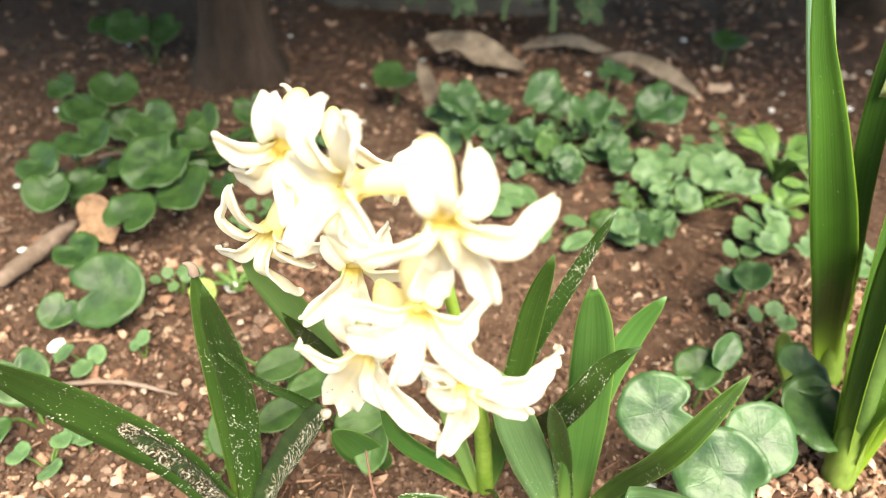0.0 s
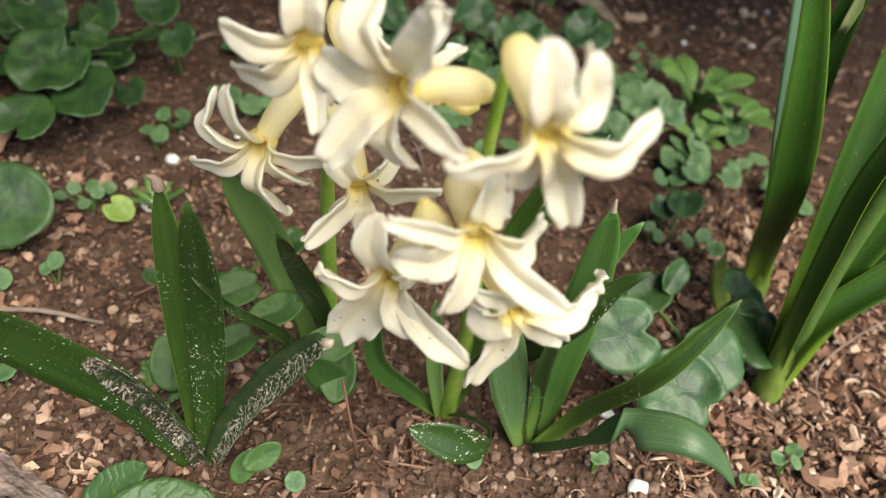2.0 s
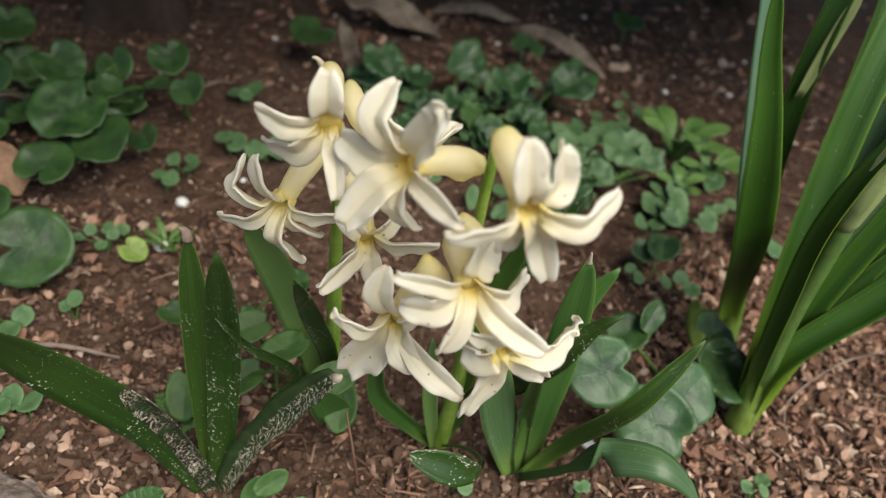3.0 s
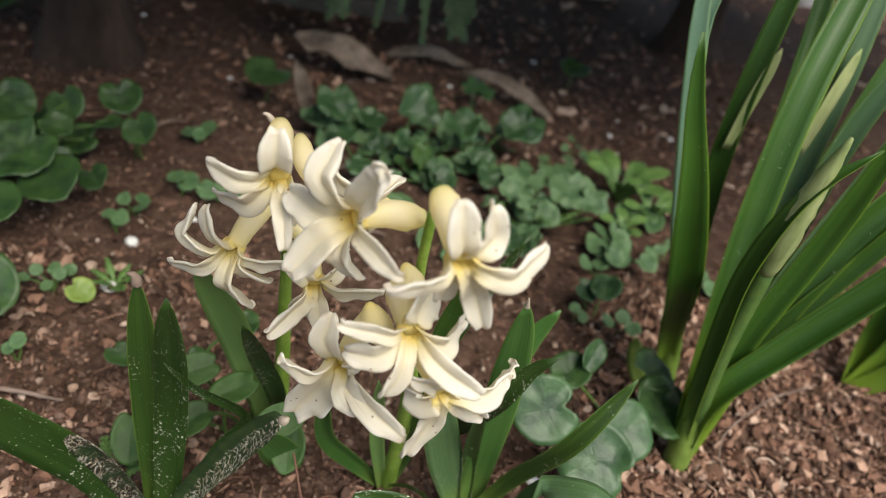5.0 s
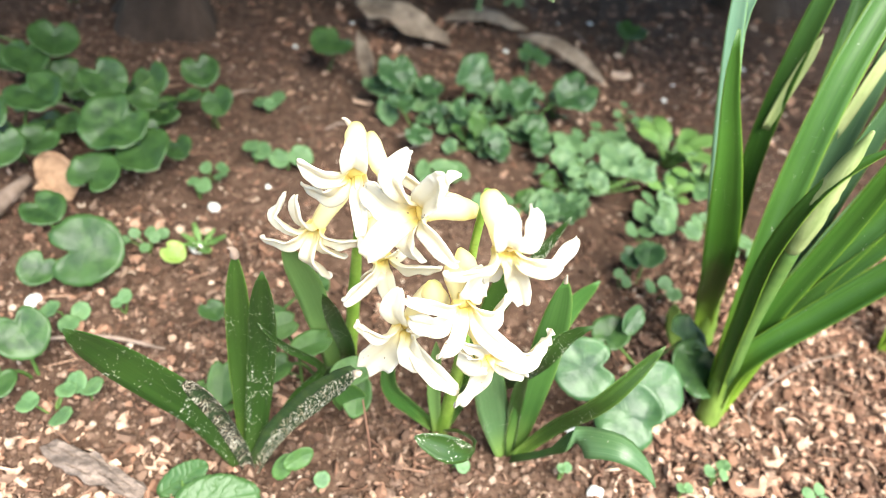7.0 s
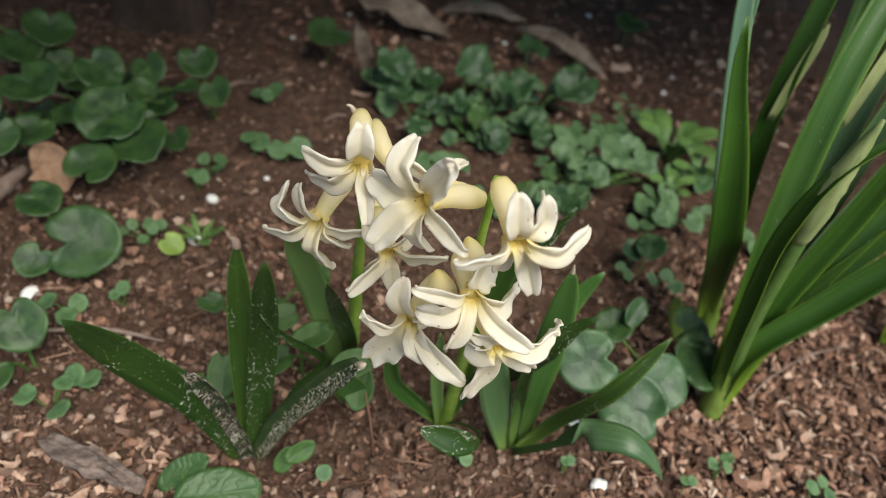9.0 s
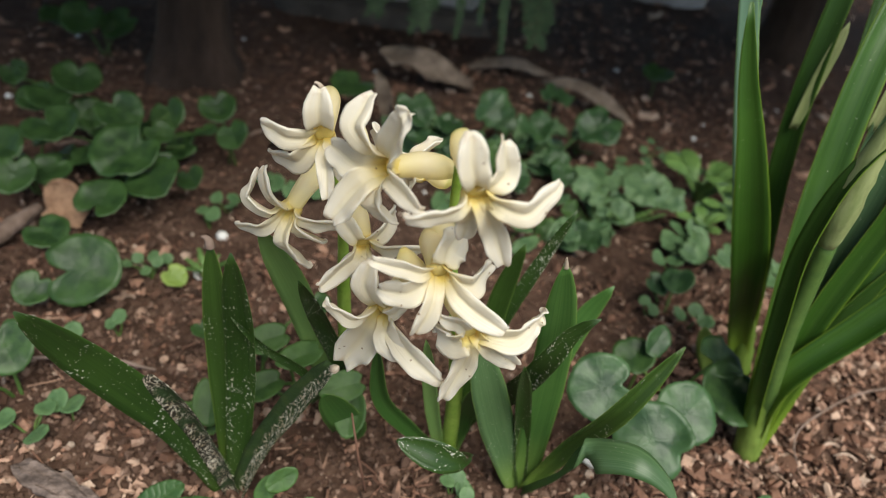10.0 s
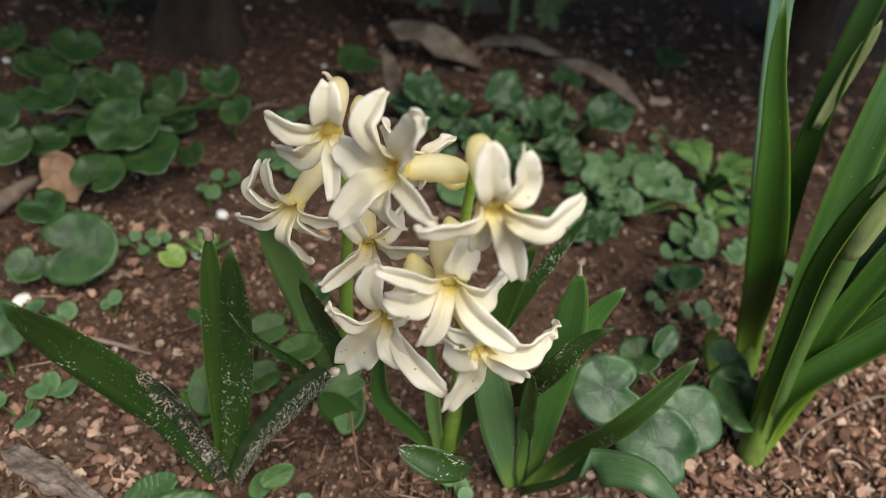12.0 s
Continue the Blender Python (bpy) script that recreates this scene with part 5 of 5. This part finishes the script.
for k in range(46):
    x, y = (random.uniform(0.035, 0.20), random.uniform(0.180, 0.228)) if k < 34 else (random.uniform(-0.11, 0.0), random.uniform(0.24, 0.38))
    pebble(x, y, random.uniform(0.0022, 0.0052), random.uniform(0.5, 0.8), CLOD, "rounded pinkish-brown clod of dry soil")


# ---- dead leaves, twigs, stones, trees ----
def dead_leaf(points, width, face, label, fold=0.5, mat=None):
    v, f, uv = strap(points, width, face, ((0, 0.15), (0.2, 0.7), (0.5, 1), (0.8, 0.7), (1, 0.05)), fold, 0.0012, 20, 8, wave=0.25)
    tagged(new("dead_leaf", mesh("dead_leaf", v, f, mat or DEAD_LEAF, uv)), label, "dead leaf", "dead leaves")


dead_leaf([(0.014, 0.815, 0.028), (0.062, 0.790, 0.026), (0.121, 0.778, 0.005)], 0.042, (0.1, -0.5, 1), "curled tan dead leaf lying on the soil", 0.5)
dead_leaf([(0.205, 0.826, 0.012), (0.247, 0.775, 0.024), (0.290, 0.733, 0.003)], 0.026, (0.1, -0.6, 1), "arched brown dead leaf on the soil", -0.5)
dead_leaf([(0.120, 0.875, 0.003), (0.170, 0.872, 0.015), (0.225, 0.868, 0.004)], 0.022, (0, -0.5, 1), "narrow brown dead leaf on the soil", -0.3)
dead_leaf([(0.036, 0.668, 0.0), (0.030, 0.660, 0.030), (0.022, 0.655, 0.056)], 0.016, (0, -1, 0.2), "upright brown dead leaf in the soil", 0.4)
dead_leaf([(1.46, 2.10, 0.01), (1.56, 2.08, 0.06), (1.66, 2.12, 0.02)], 0.10, (0, -0.6, 1), "large yellowed dead leaf far behind", -0.4)
dead_leaf([(-0.174, 0.438, 0.026), (-0.160, 0.432, 0.018), (-0.152, 0.426, 0.003)], 0.030, (0.15, -0.9, 0.35), "tan dead leaf under the violets", 0.5, RUST_LEAF)


def twig(points, r, label="grey-brown dry twig lying on the soil", mat=None):
    v, f, uv = rod(points, [r * 0.7, r, r, r * 0.6], 16, 8, 0.35)
    tagged(new("twig", mesh("twig", v, f, mat or TWIG, uv)), label, "twig", "twigs")


twig([(-0.196, 0.376, 0.005), (-0.188, 0.405, 0.008), (-0.182, 0.438, 0.009)], 0.0055, "thick weathered stick lying on the soil")
v, f, uv = strap([(-0.096, 0.236, 0.004), (-0.072, 0.224, 0.007), (-0.046, 0.213, 0.004)], 0.011, (0, -0.2, 1), ((0, 0.4), (0.06, 0.75), (0.2, 0.9), (0.5, 1), (0.8, 0.85), (0.93, 0.75), (1, 0.35)), -0.12, 0.0028, 60, 24, wave=0.25)
v = [p + np.array((0.0, 0.0035 * noise.noise((p[0] * 120, 2.0, 0.0)) * (1 if k % 25 > 12 else -1), 0.0)) for k, p in enumerate(v)]
v = [p + np.array((0, 0, 0.0022 * noise.noise((p[0] * 90 + p[1] * 60, p[1] * 420 + p[0] * 210, 3.0)) + 0.0010 * noise.noise((p[0] * 500, p[1] * 900, 8.0)))) for p in v]
tagged(new("wood_piece", mesh("wood_piece", v, f, WEATHERED, uv)), "flat piece of grey weathered wood on soil", "wood")
twig([(0.0520, 0.2370, -0.002), (0.0470, 0.2250, 0.0420), (0.0440, 0.2330, 0.0510)], 0.0006, "thin reddish dry stem standing in the soil", NEEDLES)
twig([(0.3590, 0.3350, 0.0040), (0.3400, 0.3270, 0.0060), (0.3190, 0.3180, 0.0090), (0.2910, 0.3030, 0.0080), (0.2690, 0.2870, 0.0060), (0.2620, 0.2740, 0.0040), (0.2630, 0.2690, 0.0010)], 0.0006, "thin curved pale rootlet on the soil")
twig([(-0.060, 0.300, 0.003), (-0.090, 0.305, 0.004), (-0.130, 0.300, 0.003)], 0.0012)
for k in range(30):
    x, y, a, d = random.uniform(-0.35, 0.5), random.uniform(0.4, 0.95), random.uniform(0, 3.1), random.uniform(0.01, 0.04)
    twig([(x, y, height(x, y) + 0.002), (x + d * math.cos(a) * 0.5, y + d * math.sin(a) * 0.5 + 0.002, height(x, y) + 0.004), (x + d * math.cos(a), y + d * math.sin(a), height(x, y) + 0.002)], random.uniform(0.0006, 0.0016))


def stone(name, place, size, mat, label, seed, spin=0.0):
    bm = bmesh.new()
    bmesh.ops.create_cube(bm, size=2.0)
    bmesh.ops.subdivide_edges(bm, edges=bm.edges[:], cuts=9, use_grid_fill=True)
    for q in bm.verts:
        p = q.co.copy()
        p = p.lerp(p.normalized() * 1.25, 0.45)
        p *= 1 + 0.16 * noise.noise(p * 1.3 + Vector((seed, 0, 0))) + 0.05 * noise.noise(p * 4 + Vector((0, seed, 0)))
        q.co = Matrix.Rotation(spin, 3, "Z") @ Vector((p.x * size[0], p.y * size[1], p.z * size[2]))
    me = bpy.data.meshes.new(name)
    bm.to_mesh(me)
    bm.free()
    me.polygons.foreach_set("use_smooth", [True] * len(me.polygons))
    me.materials.append(mat)
    ob = new(name, me)
    ob.location = place
    return tagged(ob, label, "stone", "stones")


stone("stone", (0.0, 1.075, 0.0), (0.15, 0.03, 0.022), DARK_ROCK, "low dark earthy stone in front of a pale one", 3.0)
stone("stone", (0.0, 1.17, 0.045), (0.13, 0.06, 0.045), ROCK, "pale grey flat stone behind a dark one", 7.0, 0.1)
stone("stone", (1.30, 1.90, 0.03), (0.11, 0.08, 0.05), ROCK, "pale grey stone lying far behind the bed", 15.0, 0.6)
stone("stone", (0.545, 1.50, 0.035), (0.075, 0.06, 0.05), ROCK, "pale grey stone at the back of the bed", 11.0)


def tree(name, place, r, high, label, lean=(0, 0), limbs=56, leafy=480, wide=1.05, bare=0.60):
    """A trunk with flared foot, limbs and a crown of drooping sprays high above."""
    t = base(name, (place[0], place[1], 0), label, "tree", "trees")
    verts, faces = [], []
    n, around = 60, 40
    seed = random.random() * 20
    for i in range(n + 1):
        s = i / n
        z = high * s ** 1.8 - 0.03
        rr = r * (1 - 0.55 * s) * (1 + 0.55 * math.exp(-max(z, 0) / (0.6 * r)))
        for j in range(around):
            a = 2 * math.pi * j / around
            k = 1 + 0.10 * noise.noise((2.5 * math.cos(a) + seed, 2.5 * math.sin(a), z * 5)) + 0.05 * noise.noise((9 * math.cos(a), 9 * math.sin(a) + seed, z * 14))
            k += 0.12 * math.exp(-max(z, 0) / (0.5 * r)) * math.sin(4 * a + seed)
            verts.append((place[0] + lean[0] * z + math.cos(a) * rr * k, place[1] + lean[1] * z + math.sin(a) * rr * k, z))
    faces = [(i * around + j, i * around + (j + 1) % around, (i + 1) * around + (j + 1) % around, (i + 1) * around + j) for i in range(n) for j in range(around)]
    part("trunk", mesh("trunk", verts, faces, BARK), t)
    rnd = random.Random(int(place[0] * 1000))
    verts, faces = [], []
    for k in range(limbs):
        z = 0.50 + (high - 0.70) * ((k + rnd.random()) / limbs) ** 1.25
        a = 2.4 * k + rnd.uniform(-0.3, 0.3)
        reach = wide * (1.06 - 0.9 * (z - 0.5) / (high - 0.5)) * rnd.uniform(0.7, 1.0)
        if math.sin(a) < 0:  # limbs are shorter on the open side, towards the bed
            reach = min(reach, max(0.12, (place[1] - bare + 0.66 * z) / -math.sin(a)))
        out = np.array((math.cos(a), math.sin(a), 0.0))
        foot = np.array((place[0] + lean[0] * z, place[1] + lean[1] * z, z))
        line = spline([foot, foot + out * reach * 0.5 + np.array((0, 0, 0.05 * reach)), foot + out * reach - np.array((0, 0, 0.14 * reach))], 16)
        v, f, uv = rod(line, [0.011, 0.008, 0.005, 0.002], 12, 8, 0.2)
        part("limb", mesh("limb", v, f, BARK, uv), t)
        for i in range(leafy):
            q = rnd.random() ** 0.7
            p = line[min(16, int(1 + 15 * q))] + np.array([rnd.uniform(-1, 1) for w in range(3)]) * np.array((0.11, 0.11, 0.04))
            d = unit(out * rnd.uniform(0.2, 1.0) + np.cross(out, (0, 0, 1)) * rnd.uniform(-1, 1) + np.array((0, 0, rnd.uniform(-0.9, 0.1)))) * rnd.uniform(0.06, 0.12)
            w = unit(np.cross(d, (rnd.uniform(-0.4, 0.4), rnd.uniform(-0.4, 0.4), 1))) * rnd.uniform(0.018, 0.036)
            h = unit(np.cross(d, w)) * 0.004
            c = len(verts)
            verts += [p, p + d * 0.5 - w, p + d * 0.5 + h, p + d * 0.5 + w, p + d]
            faces += [(c, c + 1, c + 2), (c, c + 2, c + 3), (c + 4, c + 2, c + 1), (c + 4, c + 3, c + 2), (c, c + 3, c + 4, c + 1)]
    part("crown", mesh("crown", verts, faces, CONIFER, flat=True), t)
    return t


def spray(tip, root, width, seed, levels=2):
    """A flat drooping conifer spray: a twig with rows of scale-leaved branchlets. verts and faces."""
    rnd = random.Random(seed)
    tip, root = np.array(tip, float), np.array(root, float)
    d = tip - root
    length = np.linalg.norm(d)
    d = d / length
    side = unit(np.cross(d, (rnd.uniform(-0.3, 0.3), -1, 0.25)))
    out = np.cross(d, side)
    verts, faces = [], []

    def blade(a, b, w):
        c = len(verts)
        t = unit(b - a)
        s = unit(np.cross(t, out)) * w
        h = out * w * 0.45
        m = a + (b - a) * 0.55
        verts.extend([a, m - s, m + h, m + s, m - h, b])
        faces.extend([(c, c + 1, c + 2), (c, c + 2, c + 3), (c, c + 3, c + 4), (c, c + 4, c + 1), (c + 5, c + 2, c + 1), (c + 5, c + 3, c + 2), (c + 5, c + 4, c + 3), (c + 5, c + 1, c + 4)])

    def shoot(a, dirn, size, level):
        steps = max(3, int(size / 0.0055))
        p = a
        for k in range(steps):
            q = p + dirn * size / steps
            blade(p - dirn * 0.0006, q + dirn * 0.0012, 0.0009 + 0.0003 * level)
            if level and k > 0:
                for sgn in (-1, 1):
                    w = unit(dirn + sgn * unit(np.cross(dirn, out)) * rnd.uniform(0.55, 0.9) + out * rnd.uniform(-0.15, 0.15) + np.array((0, 0, -0.15)))
                    shoot(p, w, size * (0.16 + 0.42 * (1 - k / steps)) * rnd.uniform(0.7, 1.1) * (width if level == levels else 0.8), level - 1)
            dirn = unit(dirn + np.array((0, 0, -0.03)) + out * rnd.uniform(-0.05, 0.05))
            p = q

    shoot(root, d, length, levels)
    return verts, faces


def conifer_branch(label, sprays):
    root = sprays[0][1]
    t = base("conifer_branch", root, label, "conifer branch", "conifer branches")
    for k, (tip, top, width, mat) in enumerate(sprays):
        v, f = spray(tip, top, width, 31 + k)
        part("spray", mesh("spray", v, f, mat, flat=True), t)
    return t


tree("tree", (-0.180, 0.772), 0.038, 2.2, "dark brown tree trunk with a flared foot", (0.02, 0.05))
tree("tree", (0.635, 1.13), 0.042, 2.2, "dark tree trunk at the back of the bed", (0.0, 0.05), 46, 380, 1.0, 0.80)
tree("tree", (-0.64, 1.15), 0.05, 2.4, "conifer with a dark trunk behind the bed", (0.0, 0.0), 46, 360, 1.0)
conifer_branch("hanging conifer branch with yellow-green young tips", [((0.099, 0.309, 0.207), (0.112, 0.335, 0.290), 0.55, CONIFER_TIP), ((0.113, 0.315, 0.228), (0.120, 0.335, 0.300), 0.5, CONIFER_TIP)])
conifer_branch("drooping dark green conifer branch over the soil", [((0.045, 0.760, 0.075), (0.085, 0.800, 0.200), 0.7, CONIFER), ((0.090, 0.770, 0.060), (0.110, 0.800, 0.200), 0.22, CONIFER), ((0.150, 0.770, 0.050), (0.135, 0.800, 0.200), 0.22, CONIFER), ((0.120, 0.775, 0.075), (0.120, 0.800, 0.200), 0.2, CONIFER), ((-0.010, 0.780, 0.085), (0.060, 0.800, 0.190), 0.7, CONIFER), ((0.190, 0.780, 0.060), (0.170, 0.800, 0.210), 0.7, CONIFER)])
